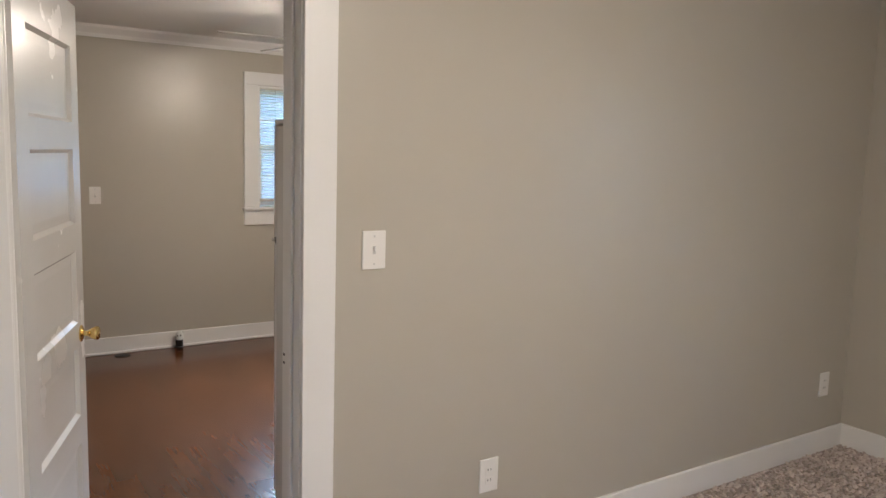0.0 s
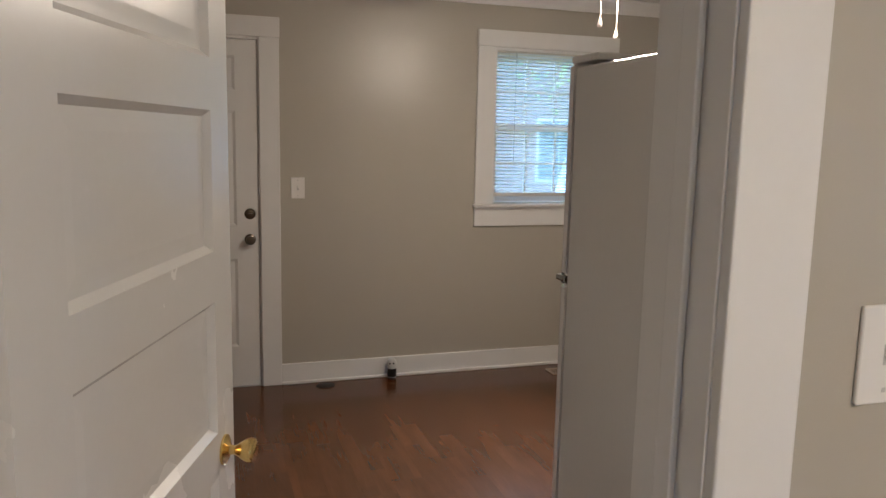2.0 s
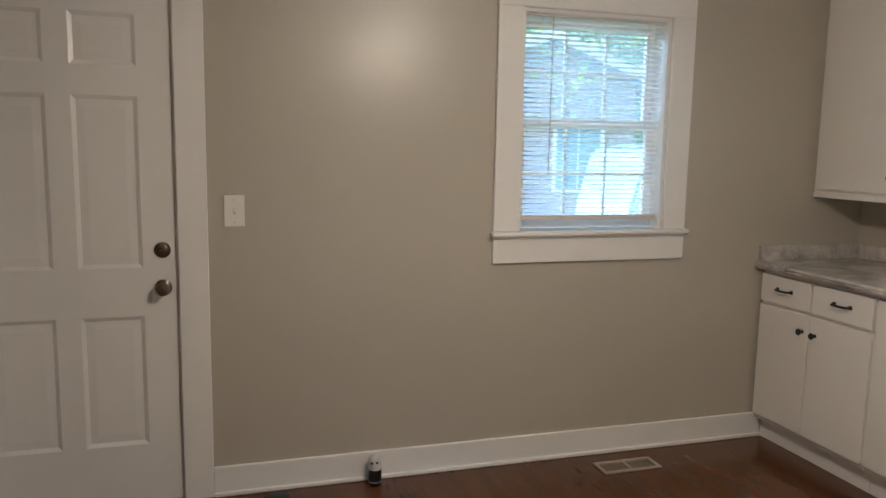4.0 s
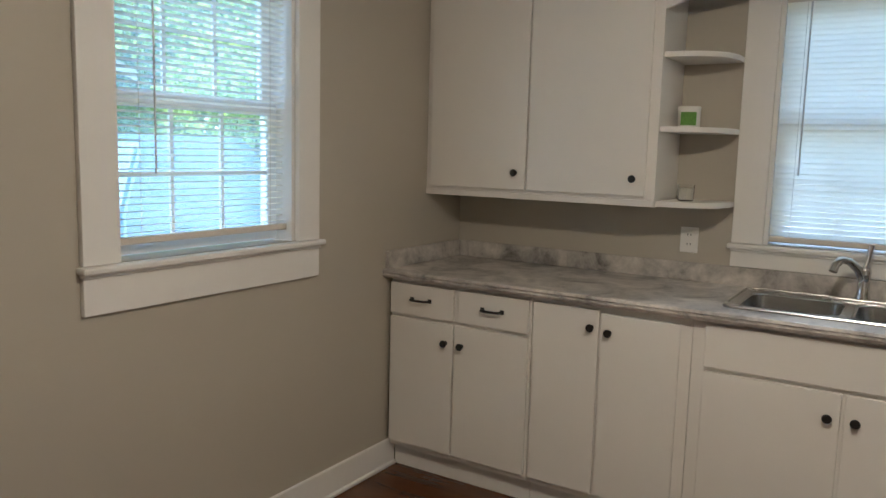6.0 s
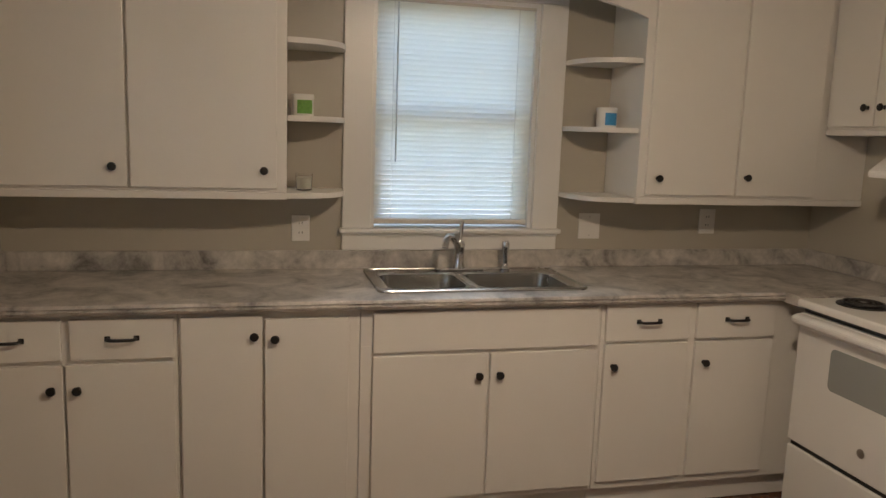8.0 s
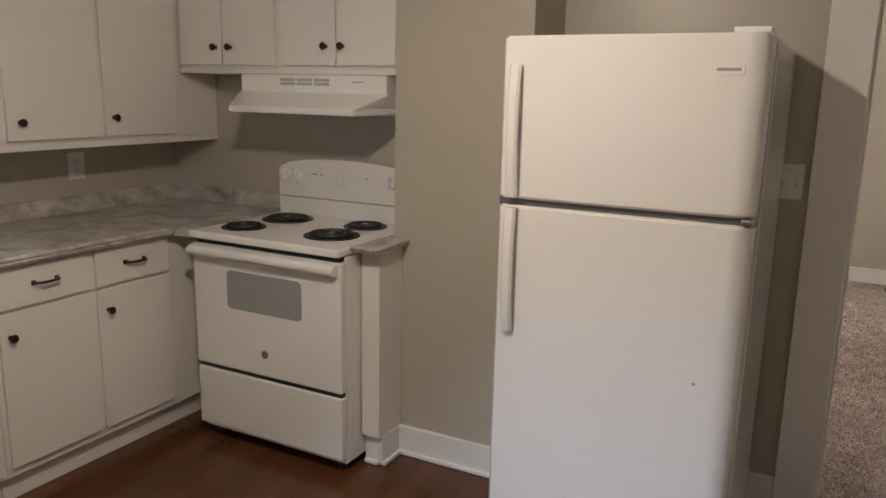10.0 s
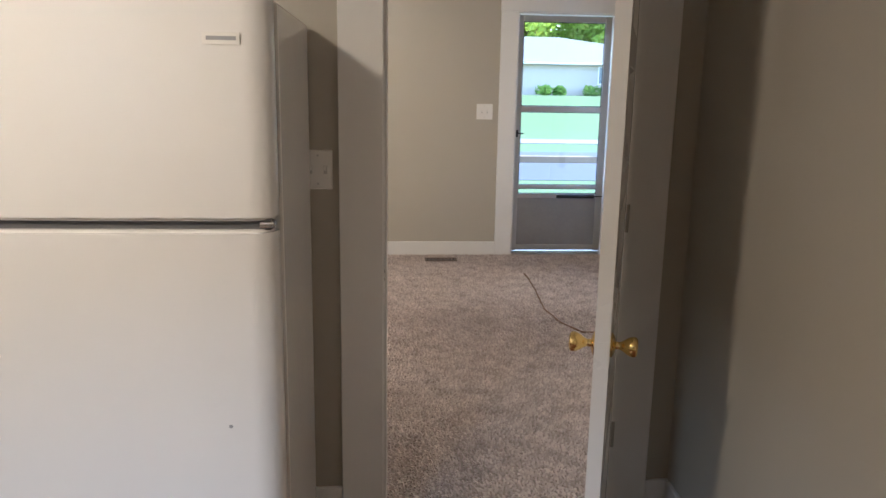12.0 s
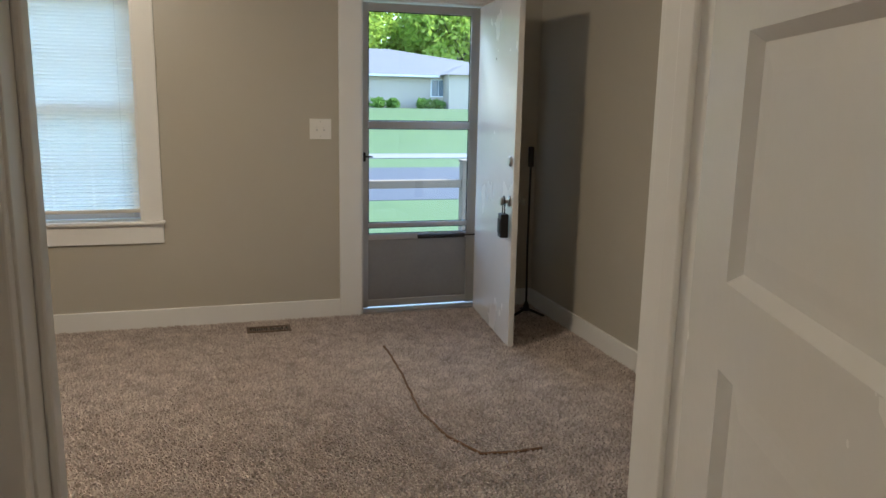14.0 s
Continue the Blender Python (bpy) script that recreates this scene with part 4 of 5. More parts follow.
for k in range(26):
    xk = 3.02 - k * 0.0098
    for zz in (1.497, 1.513):
        if k % 9 != 8:
            part("vent_slot", B(xk - 0.0035, xk + 0.0035, 0.2345, 0.2362, zz - 0.006, zz + 0.006), GREYP, rh, "dark vent slot")
part("switch_mark", B(2.60, 2.66, 0.2348, 0.2358, 1.505, 1.510), GREYP, rh, "small grey print")

# stove
sx0, sx1, sf = 2.450, 3.197, 0.628
st = thing("electric_range", ((sx0 + sx1) / 2, 0.32, 0), label="white electric coil range with oven window", category="stove")
part("body", B(sx0 + 0.004, sx1 - 0.004, 0.012, sf - 0.055, 0.035, 0.872, bevel=0.004), ENAMEL, st)
part("cooktop", B(sx0, sx1, 0.012, sf, 0.874, 0.905, bevel=0.009, seg=3), ENAMEL, st)
# black strip puts in the shade under the cooktop's edge
part("shadow_gap", B(sx0 + 0.012, sx1 - 0.012, sf - 0.06, sf - 0.03, 0.855, 0.876), DARKP, st, "dark strip for the shade in the gap under the cooktop")
dr = part("oven_door", B(sx0 + 0.002, sx1 - 0.002, sf - 0.054, sf - 0.018, 0.338, 0.852, bevel=0.007, seg=3), ENAMEL, st)
part("oven_window", extrude_poly(bmesh.new(), rounded(sx0 + 0.185, sx1 - 0.185, 0.600, 0.758, 0.022), "y", sf - 0.020, sf - 0.0165), OVENG, dr, "grey oven glass")
bm = bmesh.new()
extrude_poly(bm, [(sf - 0.018, 0.802), (sf + 0.012, 0.806), (sf + 0.030, 0.822), (sf + 0.030, 0.838), (sf + 0.010, 0.848), (sf - 0.018, 0.850)], "x", sx0 + 0.012, sx1 - 0.012)
bmesh.ops.bevel(bm, geom=bm.edges[:], offset=0.003, segments=2, affect="EDGES")
part("oven_handle", bm, ENAMEL, dr, "wide white oven handle")
part("badge", lathe(bmesh.new(), [(0.017, 0), (0.017, 0.002), (0, 0.002)], ((sx0 + sx1) / 2 + 0.0, sf - 0.018, 0.432), "y", 20), NICKEL, dr, "small round metal badge")
part("drawer", B(sx0 + 0.002, sx1 - 0.002, sf - 0.054, sf - 0.020, 0.062, 0.318, bevel=0.007, seg=3), ENAMEL, st)
# black strip puts in the shade between oven door and drawer
part("drawer_gap_shade", B(sx0 + 0.010, sx1 - 0.010, sf - 0.055, sf - 0.032, 0.316, 0.340), DARKP, st, "dark strip for the shade in the gap above the drawer")
for x in (sx0 + 0.05, sx1 - 0.05):
    for y in (0.07, sf - 0.09):
        part("foot", lathe(bmesh.new(), [(0.018, 0), (0.018, 0.036)], (x, y, 0), seg=12), DARKP, st)
bm = bmesh.new()
bgp = [(sx0 + 0.006, 0.905), (sx1 - 0.006, 0.905)]
for k in range(13):
    a = k / 12
    x = sx1 - 0.006 - (sx1 - sx0 - 0.012) * a
    bgp.append((x, 1.118 + 0.050 * math.sin(math.pi * a) ** 0.45))
extrude_poly(bm, bgp, "y", 0.012, 0.062)
bmesh.ops.bevel(bm, geom=[e for e in bm.edges if e.calc_length() < 1], offset=0.004, segments=2, affect="EDGES")
bg = part("backguard", bm, ENAMEL, st, "white curved control panel")
part("groove", B(sx0 + 0.02, sx1 - 0.02, 0.0618, 0.0632, 0.984, 0.990), GREYP, bg, "thin grey groove")
for xk, zk in ((3.148, 1.086), (3.085, 1.086), (2.828, 1.082), (2.575, 1.086), (2.512, 1.086)):
    kb = bmesh.new()
    lathe(kb, [(0.030, 0), (0.029, 0.008), (0.024, 0.012), (0, 0.012)], (xk, 0.062, zk), "y", 20)
    box(kb, xk - 0.006, xk + 0.006, 0.07, 0.086, zk - 0.025, zk + 0.025, 0.003)
    part("knob", kb, ENAMEL, bg, "white control knob")
for xk, zk, w in ((2.985, 1.098, 0.035), (2.945, 1.098, 0.014), (2.70, 1.096, 0.012)):
    part("mark", B(xk - w / 2, xk + w / 2, 0.0619, 0.0628, zk - 0.003, zk + 0.003), GREYP, bg, "small grey print")
for xb_, yb_, r in ((3.055, 0.455, 0.078), (3.030, 0.20, 0.098), (2.640, 0.405, 0.098), (2.640, 0.165, 0.078)):
    dp = part("drip_pan", lathe(bmesh.new(), [(r + 0.016, 0), (r + 0.014, 0.004), (r, 0.003), (r * 0.5, 0.001), (0, 0.001)], (xb_, yb_, 0.9048)), COIL, st, "black drip pan", smooth=True)
    cb = bmesh.new()
    turns = int((r - 0.016) / 0.017)
    for k in range(turns + 1):
        rr = 0.018 + k * 0.0168
        tube(cb, [(xb_ + rr * math.cos(a), yb_ + rr * math.sin(a), 0.915) for a in [2 * math.pi * i / 28 for i in range(29)]], 0.0052, 6)
    part("coil", cb, COIL, dp, "black spiral heating coil", smooth=True)
    part("coil_cap", lathe(bmesh.new(), [(0.013, 0), (0.013, 0.004), (0, 0.005)], (xb_, yb_, 0.914), seg=14), NICKEL, dp, "small metal centre cap")

# half wall beside the stove
pd = thing("half_wall_post", (2.42, 0.38, 0), label="painted half-wall post with laminate cap beside the stove", category="post")
part("post", B(2.366, 2.446, 0.312, 0.480, 0.126, 0.884, bevel=0.002), CABP, pd)
part("base", B(2.381, 2.446, 0.312, 0.439, 0.0, 0.1255), TRIM, pd)
part("back_trim", B(2.385, 2.4045, 0.3105, 0.328, 0.126, 0.884), CABP, pd)
bm = bmesh.new()
box(bm, 2.338, 2.4485, 0.312, 0.548, 0.8845, 0.897, 0.003)
box(bm, 2.332, 2.4485, 0.312, 0.556, 0.897, 0.909, 0.004)
part("cap", bm, MARBLE, pd, "small grey laminate cap")

# fridge
fx0, fx1 = 1.050, 1.780
fg = thing("refrigerator", ((fx0 + fx1) / 2, 0.37, 0), label="white top-freezer refrigerator with long vertical handles", category="refrigerator")
part("body", B(fx0 - 0.006, fx1 - 0.004, 0.03, 0.668, 0.03, 1.632, bevel=0.006), FSIDE, fg)
part("gasket", B(fx0 + 0.02, fx1 - 0.02, 0.666, 0.684, 0.07, 1.62), GREYP, fg)


def fridge_door(z0, z1):
    b = bmesh.new()
    pts = [(fx0, 0.684), (fx1, 0.684), (fx1, 0.722), (fx1 - 0.012, 0.738), (fx1 - 0.06, 0.746), ((fx0 + fx1) / 2, 0.750), (fx0 + 0.11, 0.7485)]
    pts += [(fx0 + 0.062 + 0.062 * math.cos(radians(a)), 0.693 + 0.054 * math.sin(radians(a))) for a in range(90, 181, 10)]
    extrude_poly(b, pts, "z", z0, z1)
    bmesh.ops.bevel(b, geom=[e for e in b.edges if abs(e.verts[0].co.z - e.verts[1].co.z) < 1e-4], offset=0.007, segments=2, affect="EDGES")
    return part("door", b, FRIDGE, fg, "white pebbled door", smooth=True)


fz = fridge_door(1.172, 1.642)
fl = fridge_door(0.075, 1.152)
part("grille", B(fx0 + 0.01, fx1 - 0.01, 0.66, 0.70, 0.012, 0.066, bevel=0.003), GREYP, fg, "grey base grille")
# dark strip puts in the shade of the gap between the doors
part("door_gap", B(fx0 + 0.012, fx1 - 0.004, 0.69, 0.728, 1.150, 1.174), mat("dark_grey_gap_shade", (0.10, 0.10, 0.105), 0.6), fg, "dark grey strip for the shaded gap between the doors")
part("hinge_cover", B(fx0 + 0.003, fx0 + 0.036, 0.700, 0.742, 1.1555, 1.1695, bevel=0.004), STEEL, fg, "small steel centre hinge")
part("top_hinge", B(fx0 + 0.01, fx0 + 0.10, 0.60, 0.72, 1.6425, 1.658, bevel=0.004), FRIDGE, fg, "white top hinge cover")


def fridge_handle(door, za, zb, post_at):
    b = bmesh.new()
    x, rings, n = 1.726, [], 24
    for k in range(n + 1):
        a = k / n
        z = za + (zb - za) * a
        y = 0.756 + 0.026 * math.sin(math.pi * min(1, 0.04 + 0.94 * a)) ** 0.5
        rings.append([b.verts.new((x + u, y + v, z)) for u, v in ((-0.014, -0.018), (0.014, -0.018), (0.018, -0.013), (0.018, -0.005), (0.011, 0.002), (-0.011, 0.002), (-0.018, -0.005), (-0.018, -0.013))])
    for p, q in zip(rings, rings[1:]):
        for k in range(8):
            b.faces.new((p[k], p[(k + 1) % 8], q[(k + 1) % 8], q[k]))
    b.faces.new(rings[0])
    b.faces.new(rings[-1])
    return part("handle", b, FRIDGE, door, "long white vertical handle", smooth=True)


fridge_handle(fz, 1.560, 1.178, 0)
fridge_handle(fl, 1.146, 0.765, 0)
part("badge", B(1.110, 1.186, 0.7425, 0.7508, 1.538, 1.562, bevel=0.001), PLATE, fz, "white name plate")
part("badge_mark", B(1.118, 1.178, 0.7505, 0.7515, 1.547, 1.555), GREYP, fz, "grey bar of tiny letters")
part("plug", lathe(bmesh.new(), [(0.005, 0), (0.004, 0.002), (0, 0.003)], (1.163, 0.7478, 0.70), "y", 12), GREYP, fl, "tiny screw cover")
for x in (fx0 + 0.06, fx1 - 0.06):
    for y in (0.10, 0.62):
        part("foot", lathe(bmesh.new(), [(0.02, 0), (0.02, 0.031)], (x, y, 0), seg=12), DARKP, fg)


# ---- plates, outlets, switches ----
def plate(axis, face, out, u, z, w, h, kind_, label):
    """A wall plate with switch toggles or sockets; out is the way that the room lies."""
    put = to_wall(axis, face, out)
    t = thing("wall_plate", ((u if axis == "x" else face), (face if axis == "x" else u), z - h / 2), label=label, category="switch" if "switch" in kind_ else "outlet")
    p = part("cover", put(bmesh.new(), u - w / 2, u + w / 2, 0.0, 0.0065, z - h / 2, z + h / 2, 0.0028), PLATE, t)
    for k in range(2 if kind_ == "switch2" else 1 if kind_ == "switch" else 0):
        uk = u if kind_ == "switch" else u + (-0.023, 0.023)[k]
        part("toggle", put(bmesh.new(), uk - 0.004, uk + 0.004, 0.006, 0.017, z - 0.002, z + 0.012, 0.0015), PLATE, t)
        part("toggle_slot", put(bmesh.new(), uk - 0.0055, uk + 0.0055, 0.006, 0.0070, z - 0.013, z + 0.013), PALEG, t)
    if kind_ == "outlet":
        for zz in (z - 0.020, z + 0.020):
            s = part("socket", put(bmesh.new(), u - 0.0165, u + 0.0165, 0.006, 0.0075, zz - 0.014, zz + 0.014, 0.0006), PLATE, t)
            for du in (-0.0065, 0.0065):
                part("slot", put(bmesh.new(), u + du - 0.0012, u + du + 0.0012, 0.007, 0.0079, zz - 0.002, zz + 0.007), DARKP, s)
    for zz in ((z - h * 0.36, z + h * 0.36) if "switch" in kind_ or kind_ == "blank" else (z,)):
        a = put(bmesh.new(), u - 0.003, u + 0.003, 0.006, 0.0071, zz - 0.003, zz + 0.003, 0.0004)
        part("screw", a, PALEG if kind_ != "outlet" else PLATE, t)
    return t


plate("x", YN, -1, 0.811, 1.173, 0.078, 0.124, "switch", "white single light switch on the greige wall")
plate("x", YP, -1, 1.0715, 1.222, 0.085, 0.126, "switch", "white single light switch beside the doorway")
plate("x", YP, -1, 1.575, 0.349, 0.085, 0.130, "outlet", "white duplex outlet low on the living-room wall")
plate("x", YP, -1, 3.811, 0.375, 0.085, 0.130, "outlet", "white duplex outlet near the corner of the living room")
plate("x", YS, 1, -0.035, 1.253, 0.138, 0.130, "switch2", "white double light switch beside the front door")
plate("x", 0.0, 1, 1.022, 1.203, 0.09, 0.122, "switch2", "white switch plate between fridge and doorway")
plate("y", XE, -1, 2.481, 1.075, 0.074, 0.108, "outlet", "white duplex outlet above the worktop")
plate("y", XE, -1, 1.181, 1.090, 0.104, 0.117, "blank", "white blank cover plate above the worktop")
plate("y", XE, -1, 0.578, 1.115, 0.084, 0.118, "outlet", "white duplex outlet above the corner worktop")


# ---- small things in the kitchen ----
def jar(y, z, label, mid, cap):
    t = thing("jar", (3.80, y, z), label=label, category="jar", group="jars on the end shelves")
    part("body", lathe(bmesh.new(), [(0.040, 0), (0.043, 0.004), (0.043, 0.068), (0, 0.068)], (3.80, y, z), seg=28), PLATE, t, smooth=True)
    part("lid", lathe(bmesh.new(), [(0.0445, 0.068), (0.0445, 0.082), (0.042, 0.085), (0, 0.085)], (3.80, y, z), seg=28), cap, t, smooth=True)
    b = bmesh.new()
    seg = 16
    lo, hi = [], []
    for k in range(seg + 1):
        a = radians(148 + 86 * k / seg)
        lo.append(b.verts.new((3.80 + 0.0434 * math.cos(a), y + 0.0434 * math.sin(a), z + 0.010)))
        hi.append(b.verts.new((3.80 + 0.0434 * math.cos(a), y + 0.0434 * math.sin(a), z + 0.062)))
    for k in range(seg):
        b.faces.new((lo[k], lo[k + 1], hi[k + 1], hi[k]))
    part("wrapper", b, mid, t, "printed paper label")
    return t


GREEN = mat("green_label", (0.16, 0.36, 0.06), 0.5, var=0.5, scale=60)
BLUE = mat("blue_label", (0.05, 0.30, 0.62), 0.5, var=0.4, scale=50)
jar(2.482, 1.535, "white plastic jar with a green label", GREEN, PLATE)
jar(1.190, 1.535, "white plastic jar with a blue label", BLUE, PLATE)
cu = thing("candle_glass", (3.80, 2.475, 1.245), label="small clear glass with a cream candle", category="candle")
part("glass", lathe(bmesh.new(), [(0.028, 0), (0.031, 0.003), (0.034, 0.066), (0.032, 0.066), (0.029, 0.006), (0, 0.006)], (3.80, 2.475, 1.245)), glass("clear_glass", (0.98, 0.98, 0.97)), cu, smooth=True)
part("wax", lathe(bmesh.new(), [(0.0285, 0.0065), (0.0310, 0.052), (0, 0.052)], (3.80, 2.475, 1.245)), mat("cream_wax", (0.88, 0.85, 0.73), 0.5), cu, "cream wax", smooth=True)

# small panda figure, simplified to turned shapes with two eye spots
pf = thing("panda_figure", (1.368, 3.545, 0), label="small round-topped black and white panda figure by the baseboard", category="air freshener")
part("body", lathe(bmesh.new(), [(0.025, 0), (0.028, 0.004), (0.028, 0.072), (0, 0.072)], (1.368, 3.545, 0)), BLACK, pf, smooth=True)
pt = part("top", lathe(bmesh.new(), [(0.028, 0.072), (0.0295, 0.095), (0.026, 0.118), (0.016, 0.131), (0, 0.136)], (1.368, 3.545, 0)), mat("grey_white_plastic", (0.62, 0.61, 0.58), 0.4, var=0.2, scale=50), pf, "pale rounded top", smooth=True)
for dx in (-0.011, 0.011):
    part("spot", lathe(bmesh.new(), [(0.006, 0), (0.005, 0.003), (0, 0.004)], (1.360 + dx, 3.5175, 0.107), "-y", 12), BLACK, pt, "small black spot", smooth=True)
part("band", lathe(bmesh.new(), [(0.0285, 0.016), (0.0285, 0.021)], (1.368, 3.545, 0)), GREYP, pf)
# plain black disc lying on the floor, its use unknown
single("flat_floor_disc", lathe(bmesh.new(), [(0.055, 0), (0.055, 0.003), (0.048, 0.006), (0, 0.0065)], (0.955, 3.52, 0)), DARKP, "flat black round disc on the floor by the wall", "disc", smooth=True)


def register(x0, x1, y0, y1, material, label, half=False):
    t = thing("floor_register", ((x0 + x1) / 2, (y0 + y1) / 2, 0), label=label, category="floor vent")
    bm = bmesh.new()
    z0, z1, f = 0.001, 0.007, 0.018
    for a, b, c, d in ((x0, x1, y0, y0 + f), (x0, x1, y1 - f, y1), (x0, x0 + f, y0 + f, y1 - f), (x1 - f, x1, y0 + f, y1 - f), ((x0 + x1) / 2 - 0.005, (x0 + x1) / 2 + 0.005, y0 + f, y1 - f)):
        box(bm, a, b, c, d, z0, z1)
    part("frame", bm, material, t)
    # thin black sheet stands for the darkness of the duct
    part("duct_shade", B(x0 + f, x1 - f, y0 + f, y1 - f, 0.0005, 0.0015), DARKP, t, "dark sheet for the unlit duct below")
    n = int((x1 - x0 - 2 * f) / 0.013)
    for k in range(1, n):
        x = x0 + f + (x1 - x0 - 2 * f) * k / n
        part("fin", B(x - 0.0018, x + 0.0018, y0 + f, y1 - f, 0.0016, 0.0052), material, t)
    return t


register(2.38, 2.67, 3.375, 3.492, REGB, "tan metal floor register in the wooden floor")
rl = register(0.200, 0.470, -3.955, -3.838, REGM, "brown metal floor register in the carpet")
rl.location.z = 0.012

# ---- ceiling fan ----
FX, FY = 1.80, 1.86
fan = thing("ceiling_fan", (FX, FY, HC - 0.38), label="white ceiling fan with lit bowl and pull chains", category="ceiling fan")
part("canopy", lathe(bmesh.new(), [(0.05, -0.05), (0.07, -0.02), (0.07, 0.0)], (FX, FY, HC)), BLADE, fan, smooth=True)
part("downrod", lathe(bmesh.new(), [(0.012, -0.12), (0.012, -0.04)], (FX, FY, HC), seg=12), BLADE, fan)
part("motor", lathe(bmesh.new(), [(0.03, -0.206), (0.09, -0.203), (0.115, -0.18), (0.115, -0.14), (0.08, -0.115), (0.015, -0.11)], (FX, FY, HC)), BLADE, fan, smooth=True)
for k in range(5):
    a0 = 103 + 72 * k
    b = bmesh.new()
    pts = [(0.17, -0.05), (0.30, -0.062), (0.54, -0.066), (0.605, -0.05), (0.62, 0.0), (0.605, 0.05), (0.54, 0.066), (0.30, 0.062), (0.17, 0.05)]
    extrude_poly(b, pts, "z", -0.004, 0.004)
    b.transform(pose(FX, FY, HC - 0.205, 0, 0, a0) @ pose(0, 0, 0, -11, 0, 0))
    bl = part("blade", b, BLADE, fan)
    b = bmesh.new()
    box(b, 0.09, 0.21, -0.016, 0.016, -0.012, -0.006, 0.002)
    b.transform(pose(FX, FY, HC - 0.205, 0, 0, a0) @ pose(0, 0, 0, -11, 0, 0))
    part("bracket", b, NICKEL, bl)
part("light_fitter", lathe(bmesh.new(), [(0.06, -0.229), (0.100, -0.229), (0.100, -0.215), (0.07, -0.205), (0.02, -0.205)], (FX, FY, HC)), BLADE, fan, smooth=True)
part("bowl", lathe(bmesh.new(), [(0, -0.300), (0.03, -0.298), (0.062, -0.286), (0.084, -0.264), (0.094, -0.238), (0.094, -0.232), (0, -0.230)], (FX, FY, HC)), BOWL, fan, "glowing frosted glass bowl", smooth=True)
for dx, dy, zz, r in ((-0.045, 0.0, 1.93, 0.010), (0.045, 0.03, 1.895, 0.010)):
    ch = part("pull_chain", tube(bmesh.new(), [(FX + dx, FY + dy, zz), (FX + dx, FY + dy, HC - 0.28)], 0.0016, 6), BRAIL, fan)
    part("chain_pull", lathe(bmesh.new(), [(0, -0.02), (r * 0.8, -0.016), (r, -0.006), (r * 0.5, 0.008), (0.002, 0.02)], (FX + dx, FY + dy, zz), seg=12), BRAIL, ch, "cream teardrop pull", smooth=True)

# ---- living room ----
ms = thing("mop_stand", (-1.381, -3.847, 0.012), label="slim black pole with foam grip on a tripod foot", category="stand")
part("pole", tube(bmesh.new(), [(-1.393, -3.855, 0.06), (-1.378, -3.842, 0.5), (-1.374, -3.830, 1.03)], 0.0075, 10), BLACK, ms)
part("grip", tube(bmesh.new(), [(-1.374, -3.830, 1.03), (-1.373, -3.829, 1.04), (-1.371, -3.825, 1.15), (-1.371, -3.825, 1.16)], 0.019, 12), DARKP, ms, "black foam grip")
part("hub", lathe(bmesh.new(), [(0.02, 0.04), (0.022, 0.07), (0.012, 0.10), (0, 0.10)], (-1.393, -3.855, 0)), BLACK, ms, smooth=True)
for a in (20, 140, 262):
    e = (-1.393 + 0.13 * math.cos(radians(a)), -3.855 + 0.13 * math.sin(radians(a)), 0.016)
    part("foot", tube(bmesh.new(), [(-1.393, -3.855, 0.055), e], 0.009, 8), BLACK, ms)

seam = []
ctl = [(-0.295, -3.40), (-0.300, -3.302), (-0.288, -2.92), (-0.252, -2.43), (-0.30, -2.13), (-0.386, -1.945), (-0.52, -1.925), (-0.667, -1.930)]
for (xa_, ya_), (xb_, yb_) in zip(ctl, ctl[1:]):
    for k in range(8):
        a = k / 8
        seam.append((xa_ + (xb_ - xa_) * a + random.uniform(-0.003, 0.003), ya_ + (yb_ - ya_) * a, 0.012 + random.uniform(-0.001, 0.001)))
single("carpet_seam", tube(bmesh.new(), seam, 0.0065, 6), SEAM, "frayed brown carpet seam across the carpet", "carpet seam", kind="structure")

lc = thing("ceiling_light", (1.25, -2.1, HL - 0.11), label="lit frosted flush ceiling light in the living room", category="ceiling light")
part("pan", lathe(bmesh.new(), [(0.15, -0.025), (0.155, -0.01), (0.155, 0.0)], (1.25, -2.1, HL)), BLADE, lc, smooth=True)
part("bowl", lathe(bmesh.new(), [(0, -0.11), (0.06, -0.105), (0.11, -0.08), (0.14, -0.03), (0.14, -0.024), (0, -0.024)], (1.25, -2.1, HL)), BOWL_LIVING, lc, "glowing frosted glass bowl", smooth=True)

# ---- outside ----
GRASS = mat("lawn_grass", (0.070, 0.118, 0.038), 0.95, var=0.3, scale=0.6, bump=0.6, bscale=30, depth=0.03)
ASPH = mat("asphalt", (0.055, 0.062, 0.074), 0.9, var=0.15, scale=2, bump=0.3, bscale=60)
CONC = mat("concrete", (0.17, 0.17, 0.17), 0.85, var=0.12, scale=2, bump=0.3, bscale=50)
SIDING = mat("cream_painted_siding", (0.48, 0.42, 0.34), 0.7, var=0.06)
WSIDE = mat("white_lap_siding", (0.80, 0.80, 0.79), 0.6, var=0.05)
SHING = mat("grey_shingles", (0.20, 0.19, 0.185), 0.95, var=0.25, scale=6, bump=0.5, bscale=40)
PALER = mat("pale_grey_shingles", (0.14, 0.143, 0.15), 0.95, var=0.12, scale=6, bump=0.5, bscale=40)
BRICK = mat("red_brown_brick", (0.34, 0.19, 0.145), 0.85, var=0.25, scale=9, bump=0.4, bscale=80)
DARKG = mat("dark_window_glass", (0.14, 0.19, 0.23), 0.08, var=0.1, bump=0)
